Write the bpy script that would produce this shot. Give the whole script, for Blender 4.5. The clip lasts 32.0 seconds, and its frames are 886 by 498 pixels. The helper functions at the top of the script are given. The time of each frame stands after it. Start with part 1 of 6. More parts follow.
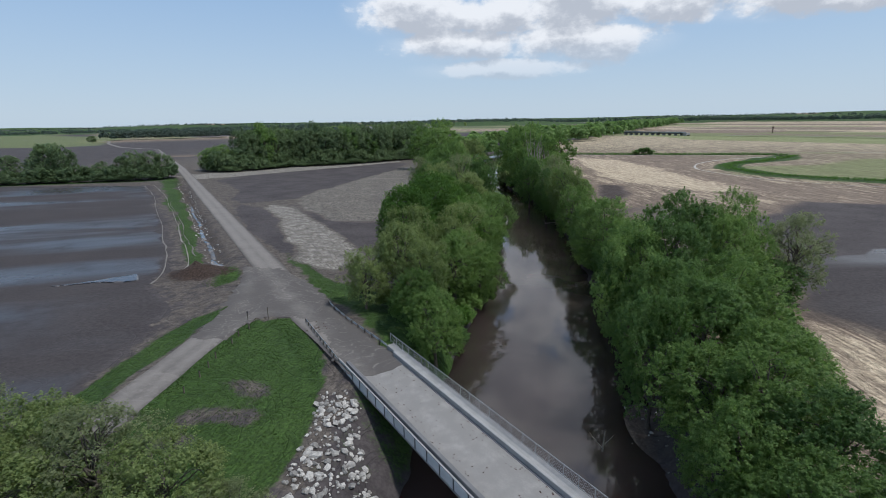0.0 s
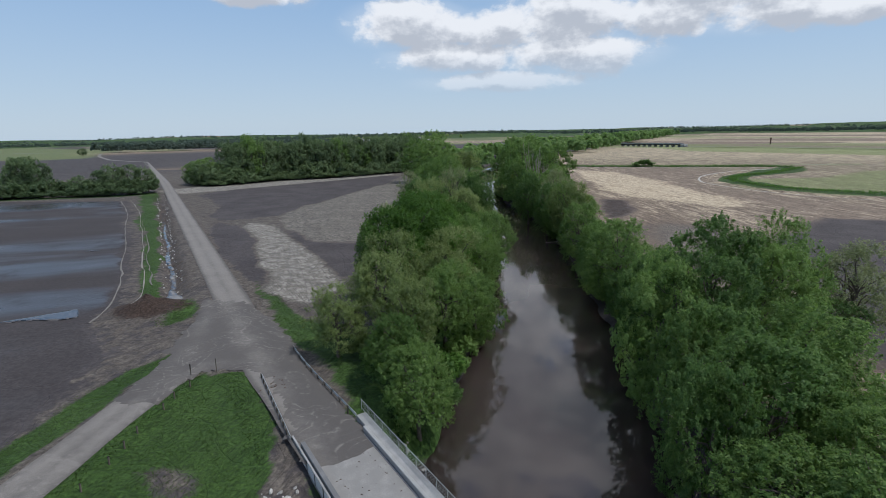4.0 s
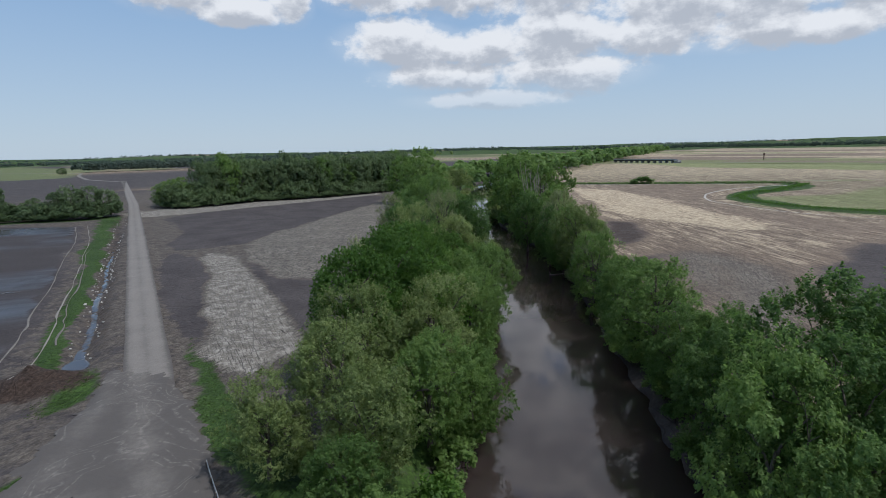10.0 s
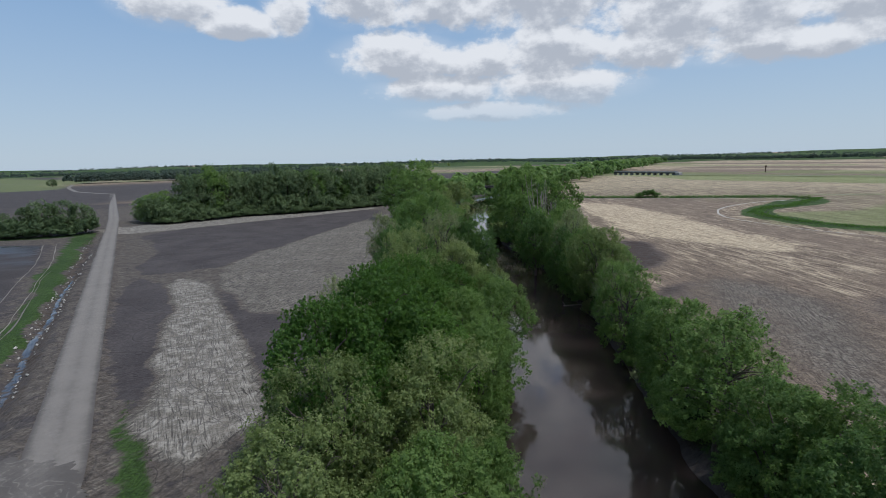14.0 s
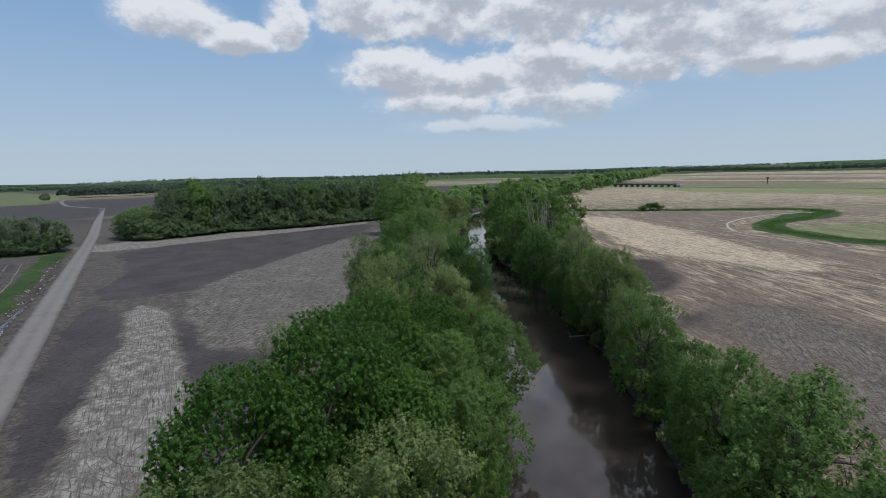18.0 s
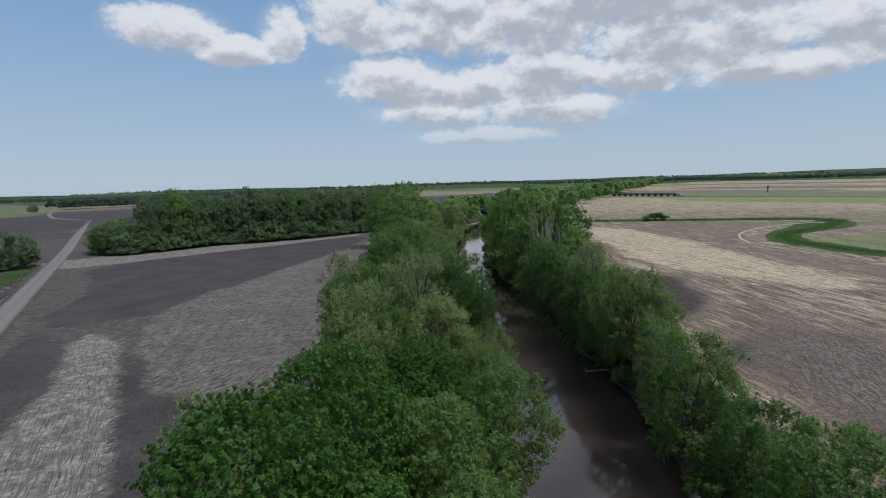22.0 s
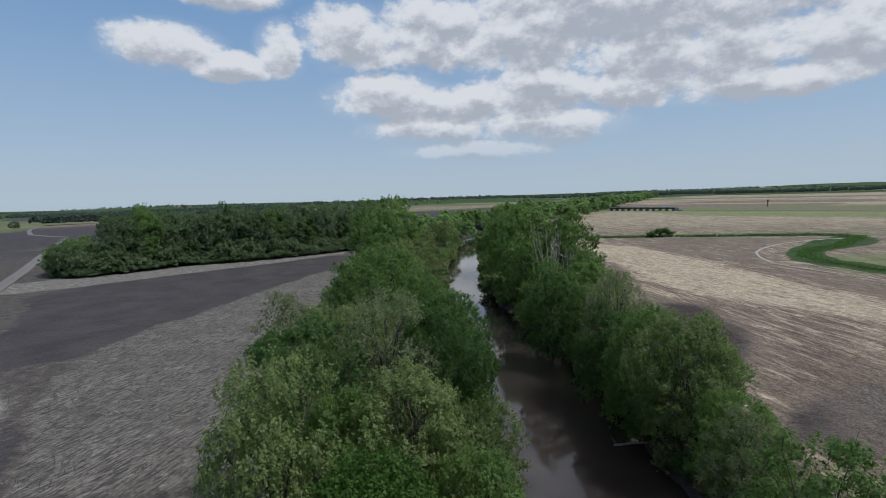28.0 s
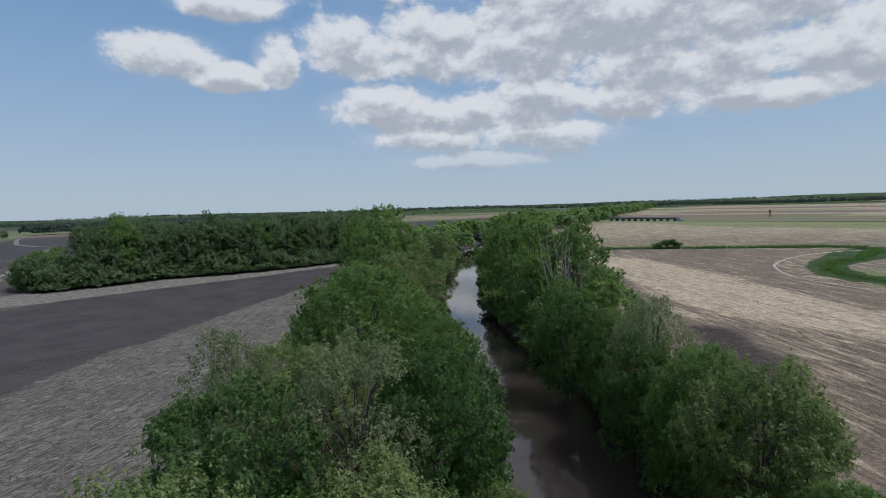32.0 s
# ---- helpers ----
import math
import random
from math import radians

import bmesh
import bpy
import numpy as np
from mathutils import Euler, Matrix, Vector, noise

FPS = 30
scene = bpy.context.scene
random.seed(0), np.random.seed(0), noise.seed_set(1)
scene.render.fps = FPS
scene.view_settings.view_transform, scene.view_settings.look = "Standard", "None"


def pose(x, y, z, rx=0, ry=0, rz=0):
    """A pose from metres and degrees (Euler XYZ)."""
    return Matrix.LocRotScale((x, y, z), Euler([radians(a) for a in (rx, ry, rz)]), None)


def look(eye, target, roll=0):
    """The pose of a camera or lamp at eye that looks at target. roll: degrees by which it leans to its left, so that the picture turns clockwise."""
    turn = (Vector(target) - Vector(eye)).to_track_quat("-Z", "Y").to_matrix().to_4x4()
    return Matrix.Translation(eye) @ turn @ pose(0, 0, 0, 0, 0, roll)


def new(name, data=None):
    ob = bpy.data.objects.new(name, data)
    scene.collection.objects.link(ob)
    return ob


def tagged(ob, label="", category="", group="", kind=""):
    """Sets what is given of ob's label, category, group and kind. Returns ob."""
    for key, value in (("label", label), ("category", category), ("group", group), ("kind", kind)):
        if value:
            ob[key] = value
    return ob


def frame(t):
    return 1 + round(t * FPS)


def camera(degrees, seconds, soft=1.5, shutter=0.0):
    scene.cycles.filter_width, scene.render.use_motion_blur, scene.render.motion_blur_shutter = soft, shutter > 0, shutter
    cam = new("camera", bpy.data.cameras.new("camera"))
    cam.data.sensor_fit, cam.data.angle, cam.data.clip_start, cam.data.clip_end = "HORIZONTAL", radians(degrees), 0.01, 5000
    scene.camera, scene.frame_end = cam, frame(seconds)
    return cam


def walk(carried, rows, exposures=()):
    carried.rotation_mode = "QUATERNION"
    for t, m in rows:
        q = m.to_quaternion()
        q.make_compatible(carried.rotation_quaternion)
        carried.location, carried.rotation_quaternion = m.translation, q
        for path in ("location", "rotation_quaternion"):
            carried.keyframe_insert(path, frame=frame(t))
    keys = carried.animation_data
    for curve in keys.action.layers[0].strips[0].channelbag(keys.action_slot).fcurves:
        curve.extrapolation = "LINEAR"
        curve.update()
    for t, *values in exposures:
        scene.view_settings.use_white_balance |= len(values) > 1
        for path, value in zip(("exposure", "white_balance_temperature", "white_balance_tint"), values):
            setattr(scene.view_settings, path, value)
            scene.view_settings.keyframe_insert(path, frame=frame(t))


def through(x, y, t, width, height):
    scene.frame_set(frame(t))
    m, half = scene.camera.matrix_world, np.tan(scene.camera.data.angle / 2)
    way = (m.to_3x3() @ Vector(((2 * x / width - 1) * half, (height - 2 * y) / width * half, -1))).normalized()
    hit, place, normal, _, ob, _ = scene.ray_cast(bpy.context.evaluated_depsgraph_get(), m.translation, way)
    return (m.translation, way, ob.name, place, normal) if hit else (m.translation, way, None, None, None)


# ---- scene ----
cam = camera(82.6, 32.0, soft=0.7)
PATH = [
    (0, look((1.08, -0.62, 27.94), (-8.32, 95.83, 3.24), -1.10)),
    (1, look((0.98, 2.48, 27.93), (-8.22, 99.04, 3.62), -1.20)),
    (2, look((0.97, 5.83, 27.84), (-8.09, 102.55, 4.09), -1.20)),
    (3, look((1.06, 9.21, 27.78), (-7.85, 106.08, 4.63), -1.20)),
    (3.5, look((1.05, 10.94, 27.78), (-7.80, 107.90, 4.93), -1.20)),
    (5.5, look((1.17, 17.39, 27.78), (-7.03, 114.64, 5.98), -1.30)),
    (6, look((1.21, 18.97, 27.81), (-6.89, 116.28, 6.21), -1.40)),
    (7, look((1.48, 21.94, 27.76), (-6.37, 119.39, 6.76), -1.40)),
    (8, look((1.21, 25.38, 27.60), (-6.34, 122.98, 7.20), -1.40)),
    (9, look((0.96, 29.17, 27.50), (-6.45, 126.89, 7.59), -1.60)),
    (10, look((0.26, 33.29, 27.58), (-6.79, 131.13, 8.18), -1.50)),
    (11, look((-0.43, 37.77, 28.05), (-7.03, 135.73, 9.05), -1.50)),
    (12, look((-0.72, 41.55, 28.27), (-7.21, 139.62, 9.82), -1.40)),
    (13, look((-1.04, 45.07, 28.25), (-7.49, 143.24, 10.35), -1.40)),
    (14, look((-1.25, 48.93, 28.14), (-7.70, 147.22, 10.89), -1.40)),
    (14.5, look((-1.34, 50.88, 28.05), (-7.74, 149.22, 11.10), -1.40)),
    (16.5, look((-0.20, 56.83, 27.90), (-6.70, 155.36, 12.11), -1.50)),
    (17, look((0.06, 58.53, 27.93), (-6.34, 157.13, 12.53), -1.60)),
    (18, look((-0.00, 62.17, 28.05), (-6.30, 160.86, 13.20), -1.60)),
    (19, look((-0.09, 65.79, 28.11), (-6.19, 164.56, 13.70), -1.60)),
    (20, look((-0.33, 69.54, 28.04), (-6.23, 168.39, 14.09), -1.60)),
    (21, look((-0.39, 72.96, 27.73), (-6.13, 171.88, 14.28), -1.80)),
    (22, look((-0.36, 76.54, 27.60), (-5.96, 175.54, 14.70), -1.80)),
    (23, look((-0.50, 80.12, 27.47), (-5.90, 179.20, 15.01), -1.80)),
    (24, look((-0.61, 83.61, 27.35), (-5.91, 182.74, 15.29), -1.80)),
    (25, look((-0.57, 86.89, 27.24), (-5.67, 186.10, 15.79), -1.80)),
    (25.5, look((-0.25, 88.56, 27.30), (-5.35, 187.79, 16.00), -1.90)),
    (27.5, look((0.48, 94.97, 27.47), (-4.32, 194.32, 17.17), -1.90)),
    (28, look((0.19, 96.76, 27.44), (-4.36, 196.14, 17.34), -1.90)),
    (29, look((-0.13, 100.49, 27.39), (-4.48, 199.93, 17.74), -1.80)),
    (30, look((-0.30, 104.24, 27.37), (-4.45, 203.73, 18.12), -1.80)),
    (31, look((-0.18, 107.35, 27.27), (-4.23, 206.88, 18.52), -1.80)),
    (32, look((-0.11, 110.84, 27.13), (-4.11, 210.42, 18.98), -1.80)),
]
walk(cam, PATH, [(0.0, 0.1, 6150, 10), (10.0, 0.0, 6150, 10), (22.0, -0.14, 6150, 10), (32.0, -0.22, 6150, 10)])

SUN_ELEV, SUN_AZ = radians(62), radians(108)      # azimuth from +y towards +x

world = bpy.data.worlds.new("sky")
scene.world = world
world.use_nodes = True


def build_world():
    nt = world.node_tree
    nt.nodes.clear()
    N, Lk = nt.nodes.new, nt.links.new
    out, bg, sky = N("ShaderNodeOutputWorld"), N("ShaderNodeBackground"), N("ShaderNodeTexSky")
    sky.sky_type, sky.sun_disc = "NISHITA", False
    sky.sun_elevation, sky.sun_rotation = SUN_ELEV, SUN_AZ
    sky.air_density, sky.dust_density, sky.ozone_density = 1.0, 0.5, 3.5
    bg.inputs["Strength"].default_value = 0.105
    co = N("ShaderNodeTexCoord")
    sep = N("ShaderNodeSeparateXYZ")
    Lk(co.outputs["Generated"], sep.inputs[0])

    def m(op, a, b=None, c=None, clamp=False):
        n = N("ShaderNodeMath")
        n.operation, n.use_clamp = op, clamp
        for i, v in enumerate((a, b, c)):
            if v is None:
                continue
            if isinstance(v, (int, float)):
                n.inputs[i].default_value = v
            else:
                Lk(v, n.inputs[i])
        return n.outputs[0]

    X, Y, Z = sep.outputs
    az = m("ARCTAN2", X, Y)
    el = m("ARCSINE", Z)

    def puffs(e):
        """Puffy noise in angle space, at the elevation e."""
        ang = N("ShaderNodeCombineXYZ")
        Lk(az, ang.inputs[0]), Lk(m("MULTIPLY", e, 1.45), ang.inputs[1])
        puff = N("ShaderNodeTexNoise")
        puff.inputs["Scale"].default_value, puff.inputs["Detail"].default_value = 10.0, 10.0
        puff.inputs["Roughness"].default_value = 0.6
        Lk(ang.outputs[0], puff.inputs["Vector"])
        return m("MULTIPLY", m("SUBTRACT", puff.outputs[0], 0.46), 2.35)

    def density(e):
        field = None
        for a0, e0, ra, re in CLOUD_BANKS:
            re = re * 1.18
            da = m("MULTIPLY_ADD", az, 1 / radians(ra), -a0 / ra)
            de = m("MULTIPLY_ADD", e, 1 / radians(re), -e0 / re)
            f = m("SUBTRACT", 1.0, m("MULTIPLY_ADD", da, da, m("MULTIPLY", de, de)))
            field = f if field is None else m("MAXIMUM", field, f)
        return m("ADD", m("MULTIPLY", m("MAXIMUM", field, -1.2), 0.72), puffs(e)), field

    (dens, lens), (above, _) = density(el), density(m("ADD", el, radians(1.1)))
    cover = N("ShaderNodeMapRange")
    cover.interpolation_type = "SMOOTHSTEP"
    Lk(dens, cover.inputs[0])
    cover.inputs[1].default_value, cover.inputs[2].default_value = 0.02, 0.50
    # lit tops, grey bases
    thick = N("ShaderNodeMapRange")
    thick.interpolation_type = "SMOOTHSTEP"
    Lk(m("ADD", m("MULTIPLY", above, 0.75), m("MULTIPLY", m("SUBTRACT", above, dens), 0.5)), thick.inputs[0])
    thick.inputs[1].default_value, thick.inputs[2].default_value = 0.12, 0.80
    ccol = N("ShaderNodeMix")
    ccol.data_type = "RGBA"
    ccol.inputs[6].default_value, ccol.inputs[7].default_value = (7.9, 7.9, 7.95, 1), (4.5, 4.7, 5.1, 1)
    Lk(thick.outputs[0], ccol.inputs[0])
    # cloud sinks into the haze near the horizon
    fade = N("ShaderNodeMapRange")
    Lk(el, fade.inputs[0])
    fade.inputs[1].default_value, fade.inputs[2].default_value = radians(2.0), radians(8)
    veil = N("ShaderNodeMapRange")
    veil.interpolation_type = "SMOOTHSTEP"
    Lk(lens, veil.inputs[0])
    veil.inputs[1].default_value, veil.inputs[2].default_value, veil.inputs[4].default_value = -0.5, 0.9, 0.30
    amount = m("MULTIPLY", m("MULTIPLY", m("MAXIMUM", cover.outputs[0], veil.outputs[0]), fade.outputs[0]), 0.93)
    tone = N("ShaderNodeMix")
    tone.data_type = "RGBA"
    tone.inputs[6].default_value, tone.inputs[7].default_value = (4.6, 5.5, 6.3, 1), (1.85, 3.75, 6.5, 1)
    rise = N("ShaderNodeMapRange")
    Lk(el, rise.inputs[0])
    rise.inputs[1].default_value, rise.inputs[2].default_value = radians(1), radians(24)
    Lk(rise.outputs[0], tone.inputs[0])
    haze = N("ShaderNodeMix")
    haze.data_type = "RGBA"
    hz = N("ShaderNodeMapRange")
    Lk(el, hz.inputs[0])
    hz.inputs[1].default_value, hz.inputs[2].default_value = radians(0), radians(45)
    hz.inputs[3].default_value, hz.inputs[4].default_value = 0.92, 0.3
    Lk(hz.outputs[0], haze.inputs[0])
    Lk(sky.outputs[0], haze.inputs[6]), Lk(tone.outputs[2], haze.inputs[7])
    mix = N("ShaderNodeMix")
    mix.data_type = "RGBA"
    Lk(amount, mix.inputs[0]), Lk(haze.outputs[2], mix.inputs[6]), Lk(ccol.outputs[2], mix.inputs[7])
    Lk(mix.outputs[2], bg.inputs["Color"]), Lk(bg.outputs[0], out.inputs[0])


# azimuth, elevation, half width, half height in degrees
CLOUD_BANKS = [(-30, 15.2, 5.5, 2.0), (-24, 13.8, 5, 1.3), (-19.3, 15.6, 2.6, 2.6), (-24, 20.6, 6, 1.6), (-12, 17.2, 6, 2.9), (-3, 17.4, 8, 3.5), (6, 16.3, 9, 3.1),
               (13, 18.5, 15, 4.8), (18, 14.0, 11, 2.4), (28, 13.2, 12, 2.6), (37, 13.0, 9, 3.4), (26, 18.5, 17, 4.6), (-8, 11.0, 7, 2.2), (9, 11.2, 9, 2.5),
               (0, 10.2, 9, 1.8), (18, 10.8, 10, 2.0), (29, 9.8, 10, 1.5), (9, 7.6, 9, 1.8), (-3, 7.9, 8, 1.7), (2, 5.2, 10, 1.0),
               # mostly unseen banks added above and behind; the first brightens the river's reflection
               (14, 30, 55, 8.5), (-55, 33, 14, 5), (20, 50, 70, 14), (-70, 50, 40, 10), (150, 40, 60, 14), (-150, 30, 40, 9)]
build_world()

sun = new("sun", bpy.data.lights.new("sun", "SUN"))
sun.data.energy, sun.data.angle, sun.data.color = 2.9, radians(3.0), (1.0, 0.95, 0.88)
sun.matrix_world = look((math.sin(SUN_AZ) * math.cos(SUN_ELEV), math.cos(SUN_AZ) * math.cos(SUN_ELEV), math.sin(SUN_ELEV)), (0, 0, 0))


def nodes(name, rough=0.8, metal=0.0):
    mat = bpy.data.materials.new(name)
    mat.use_nodes = True
    nt = mat.node_tree
    b = nt.nodes["Principled BSDF"]
    b.inputs["Roughness"].default_value, b.inputs["Metallic"].default_value = rough, metal
    return mat, nt, b


class Graph:
    """Short hand for wiring a material's nodes."""

    def __init__(self, nt):
        self.nt = nt

    def n(self, kind, **sets):
        nd = self.nt.nodes.new("ShaderNode" + kind)
        for k, v in sets.items():
            if k in nd.inputs:
                self.put(v, nd.inputs[k])
        return nd

    def put(self, v, socket):
        if isinstance(v, bpy.types.NodeSocket):
            self.nt.links.new(v, socket)
        else:
            socket.default_value = v

    def math(self, op, a, b=0.0, clamp=False):
        nd = self.nt.nodes.new("ShaderNodeMath")
        nd.operation, nd.use_clamp = op, clamp
        self.put(a, nd.inputs[0]), self.put(b, nd.inputs[1])
        return nd.outputs[0]

    def noise(self, vec, scale, detail=5.0, rough=0.55, dist=0.0):
        nd = self.n("TexNoise", Scale=scale, Detail=detail, Roughness=rough, Distortion=dist)
        if vec is not None:
            self.put(vec, nd.inputs["Vector"])
        return nd.outputs[0]

    def mix(self, f, a, b):
        nd = self.nt.nodes.new("ShaderNodeMix")
        nd.data_type = "RGBA"
        for v, s in ((f, nd.inputs[0]), (a, nd.inputs[6]), (b, nd.inputs[7])):
            self.put((*v, 1) if isinstance(v, tuple) and len(v) == 3 else v, s)
        return nd.outputs[2]

    def ramp(self, f, lo, hi, a=0.0, b=1.0):
        nd = self.nt.nodes.new("ShaderNodeMapRange")
        nd.interpolation_type = "SMOOTHSTEP"
        for v, i in ((f, 0), (lo, 1), (hi, 2), (a, 3), (b, 4)):
            self.put(v, nd.inputs[i])
        return nd.outputs[0]

    def coords(self, kind="Object"):
        return self.nt.nodes.new("ShaderNodeTexCoord").outputs[kind]

    def stretch(self, vec, sizes, turn=0.0):
        """Coordinates in units of sizes (metres), turned by turn."""
        nd = self.nt.nodes.new("ShaderNodeMapping")
        nd.vector_type = "TEXTURE"
        self.put(vec, nd.inputs["Vector"])
        nd.inputs["Scale"].default_value, nd.inputs["Rotation"].default_value = sizes, (0, 0, turn)
        return nd.outputs[0]

    def mix_value(self, k, a, b):
        """From a to b as k goes from 0 to 1."""
        return self.math("ADD", self.math("MULTIPLY", a, self.math("SUBTRACT", 1.0, k)), self.math("MULTIPLY", b, k))

    def lines(self, field, level, width):
        """Thin curved lines where a field passes a level."""
        return self.ramp(self.math("ABSOLUTE", self.math("SUBTRACT", field, level)), 0.0, width, 1.0, 0.0)

    def bump(self, height, strength, distance, bsdf):
        nd = self.n("Bump", Height=height, Strength=strength, Distance=distance)
        self.nt.links.new(nd.outputs[0], bsdf.inputs["Normal"])


def plain(name, col, rough=0.8, metal=0.0, scale=6.0, vary=0.25, bump=0.3, fine=40.0):
    """A surface of one colour with stains, grain and a little relief."""
    mat, nt, b = nodes(name, rough, metal)
    g = Graph(nt)
    co = g.coords()
    big, small = g.noise(co, scale, 5), g.noise(co, fine, 3)
    f = g.math("ADD", g.math("MULTIPLY", big, 0.65), g.math("MULTIPLY", small, 0.35))
    info = nt.nodes.new("ShaderNodeObjectInfo")
    f = g.math("ADD", f, g.math("MULTIPLY", g.math("SUBTRACT", info.outputs["Random"], 0.5), 0.3))
    dark, light = tuple(c * (1 - vary) for c in col), tuple(min(1, c * (1 + vary)) for c in col)
    nt.links.new(g.mix(g.ramp(f, 0.3, 0.7), dark, light), b.inputs["Base Color"])
    nt.links.new(g.ramp(big, 0.2, 0.8, rough * 0.85, min(1, rough * 1.1)), b.inputs["Roughness"])
    g.bump(small, bump, 0.02, b)
    return mat


def leaf_mat(name, dark, light, through=0.5):
    mat, nt, b = nodes(name, 0.55)
    g = Graph(nt)
    isl = nt.nodes.new("ShaderNodeNewGeometry").outputs["Random Per Island"]
    info = nt.nodes.new("ShaderNodeObjectInfo").outputs["Random"]
    co = g.coords()
    big, twig = g.noise(co, 0.3, 2), g.noise(co, 1.1, 2)
    f = g.math("ADD", g.math("MULTIPLY", isl, 0.62), g.math("MULTIPLY", big, 0.30))
    f = g.math("ADD", f, g.math("MULTIPLY", twig, 0.26))
    f = g.math("ADD", f, g.math("MULTIPLY", g.math("SUBTRACT", info, 0.5), 0.5))
    col = g.mix(g.ramp(f, 0.2, 0.95), dark, light)
    nt.links.new(col, b.inputs["Base Color"])
    b.inputs["Specular IOR Level"].default_value = 0.3
    tr = g.n("BsdfTranslucent")
    nt.links.new(g.mix(0.35, col, (light[0] * 1.05, light[1] * 1.2, light[2] * 0.8)), tr.inputs["Color"])
    mx = nt.nodes.new("ShaderNodeMixShader")
    mx.inputs[0].default_value = through
    nt.links.new(b.outputs[0], mx.inputs[1]), nt.links.new(tr.outputs[0], mx.inputs[2])
    nt.links.new(mx.outputs[0], nt.nodes["Material Output"].inputs["Surface"])
    return mat


def ground_mat():
    mat, nt, b = nodes("field_soil", 0.9)
    b.inputs["Specular IOR Level"].default_value = 0.3
    g = Graph(nt)
    co = nt.nodes.new("ShaderNodeNewGeometry").outputs["Position"]
    att = g.n("Attribute")
    att.attribute_name = "cover"
    sep = g.n("SeparateColor")
    nt.links.new(att.outputs["Color"], sep.inputs[0])
    silt, grass, wet = sep.outputs
    att2 = g.n("Attribute")
    att2.attribute_name = "crop"
    sep2 = g.n("SeparateColor")
    nt.links.new(att2.outputs["Color"], sep2.inputs[0])
    straw, green, rock = sep2.outputs
    n1, n2 = g.noise(co, 0.09, 6, 0.6), g.noise(co, 0.5, 6, 0.68)
    n3 = g.noise(co, 3.0, 4, 0.7)
    streak = g.noise(g.stretch(co, (1.25, 9.5, 5), radians(9)), 1.0, 8, 0.7, 1.1)
    band = g.noise(g.stretch(co, (5.0, 30, 5), radians(9)), 1.0, 6, 0.66, 0.9)
    rut = g.noise(g.stretch(co, (0.30, 2.3, 5), radians(-16)), 1.0, 4, 0.66, 0.7)
    rows = g.noise(g.stretch(co, (0.21, 4.2, 5), radians(33)), 1.0, 5, 0.66, 0.2)
    cross = g.noise(g.stretch(co, (0.34, 2.6, 5), radians(38)), 1.0, 3, 0.6, 0.7)
    swirl = g.noise(co, 0.055, 3, 0.5, 1.6)
    tracks = g.math("MAXIMUM", g.lines(swirl, 0.46, 0.012), g.lines(swirl, 0.53, 0.010))
    # pale silt and stubble lie in a crisp-edged sheet over the smooth mud
    s = g.math("ADD", silt, g.math("MULTIPLY", g.math("SUBTRACT", n2, 0.5), 0.95))
    s = g.math("ADD", s, g.math("MULTIPLY", g.math("SUBTRACT", g.noise(g.stretch(co, (2.6, 9.0, 5), radians(-20)), 1.0, 4, 0.6, 0.6), 0.5), 0.5))
    s = g.ramp(s, 0.30, 0.46)
    mud = g.mix(g.ramp(n1, 0.3, 0.7), (0.042, 0.036, 0.037), (0.066, 0.058, 0.058))
    pale = g.mix(g.ramp(g.math("ADD", g.math("MULTIPLY", n3, 0.5), g.math("MULTIPLY", n1, 0.5)), 0.3, 0.7), (0.112, 0.101, 0.087), (0.215, 0.197, 0.169))
    pale = g.mix(g.ramp(g.math("MULTIPLY", silt, n2), 0.34, 0.52), pale, (0.300, 0.282, 0.250))
    dull = g.mix(g.ramp(g.math("ADD", g.math("MULTIPLY", n2, 0.6), g.math("MULTIPLY", n3, 0.4)), 0.35, 0.65), (0.066, 0.056, 0.049), (0.128, 0.110, 0.093))
    pale = g.mix(g.ramp(g.math("ADD", silt, g.math("MULTIPLY", g.math("SUBTRACT", n2, 0.5), 0.5)), 0.48, 0.66), dull, pale)
    # furrows and trodden rows show as dark dashes between paler ridges
    dashes = g.math("MAXIMUM", g.mix_value(g.ramp(silt, 0.70, 0.78), g.ramp(rut, 0.49, 0.59), g.ramp(g.math("ADD", rows, g.math("MULTIPLY", g.math("SUBTRACT", n3, 0.5), 0.7)), 0.45, 0.74)), g.math("MULTIPLY", g.ramp(cross, 0.57, 0.68), g.ramp(g.noise(co, 0.12, 2), 0.5, 0.6)))
    pale = g.mix(g.math("MULTIPLY", g.math("MULTIPLY", dashes, g.ramp(silt, 0.45, 0.62, 0.3, 1.0)), g.ramp(n1, 0.25, 0.55, 0.6, 1.0)), pale, (0.056, 0.049, 0.045))
    col = g.mix(s, mud, pale)
    col = g.mix(g.math("MULTIPLY", g.math("MULTIPLY", tracks, s), g.ramp(n2, 0.35, 0.6, 0.0, 0.75)), col, (0.060, 0.053, 0.050))
    st = g.ramp(g.math("ADD", straw, g.math("MULTIPLY", g.math("SUBTRACT", g.math("ADD", g.math("MULTIPLY", streak, 0.55), g.math("MULTIPLY", band, 0.45)), 0.5), 2.6)), 0.28, 0.88)
    tan = g.mix(g.ramp(g.math("ADD", g.math("MULTIPLY", n2, 0.5), g.math("MULTIPLY", streak, 0.5)), 0.38, 0.62), (0.268, 0.214, 0.150), (0.560, 0.465, 0.332))
    earth = g.mix(g.ramp(g.math("ADD", g.math("MULTIPLY", streak, 0.6), g.math("MULTIPLY", n3, 0.4)), 0.38, 0.62), (0.100, 0.073, 0.055), (0.215, 0.168, 0.127))
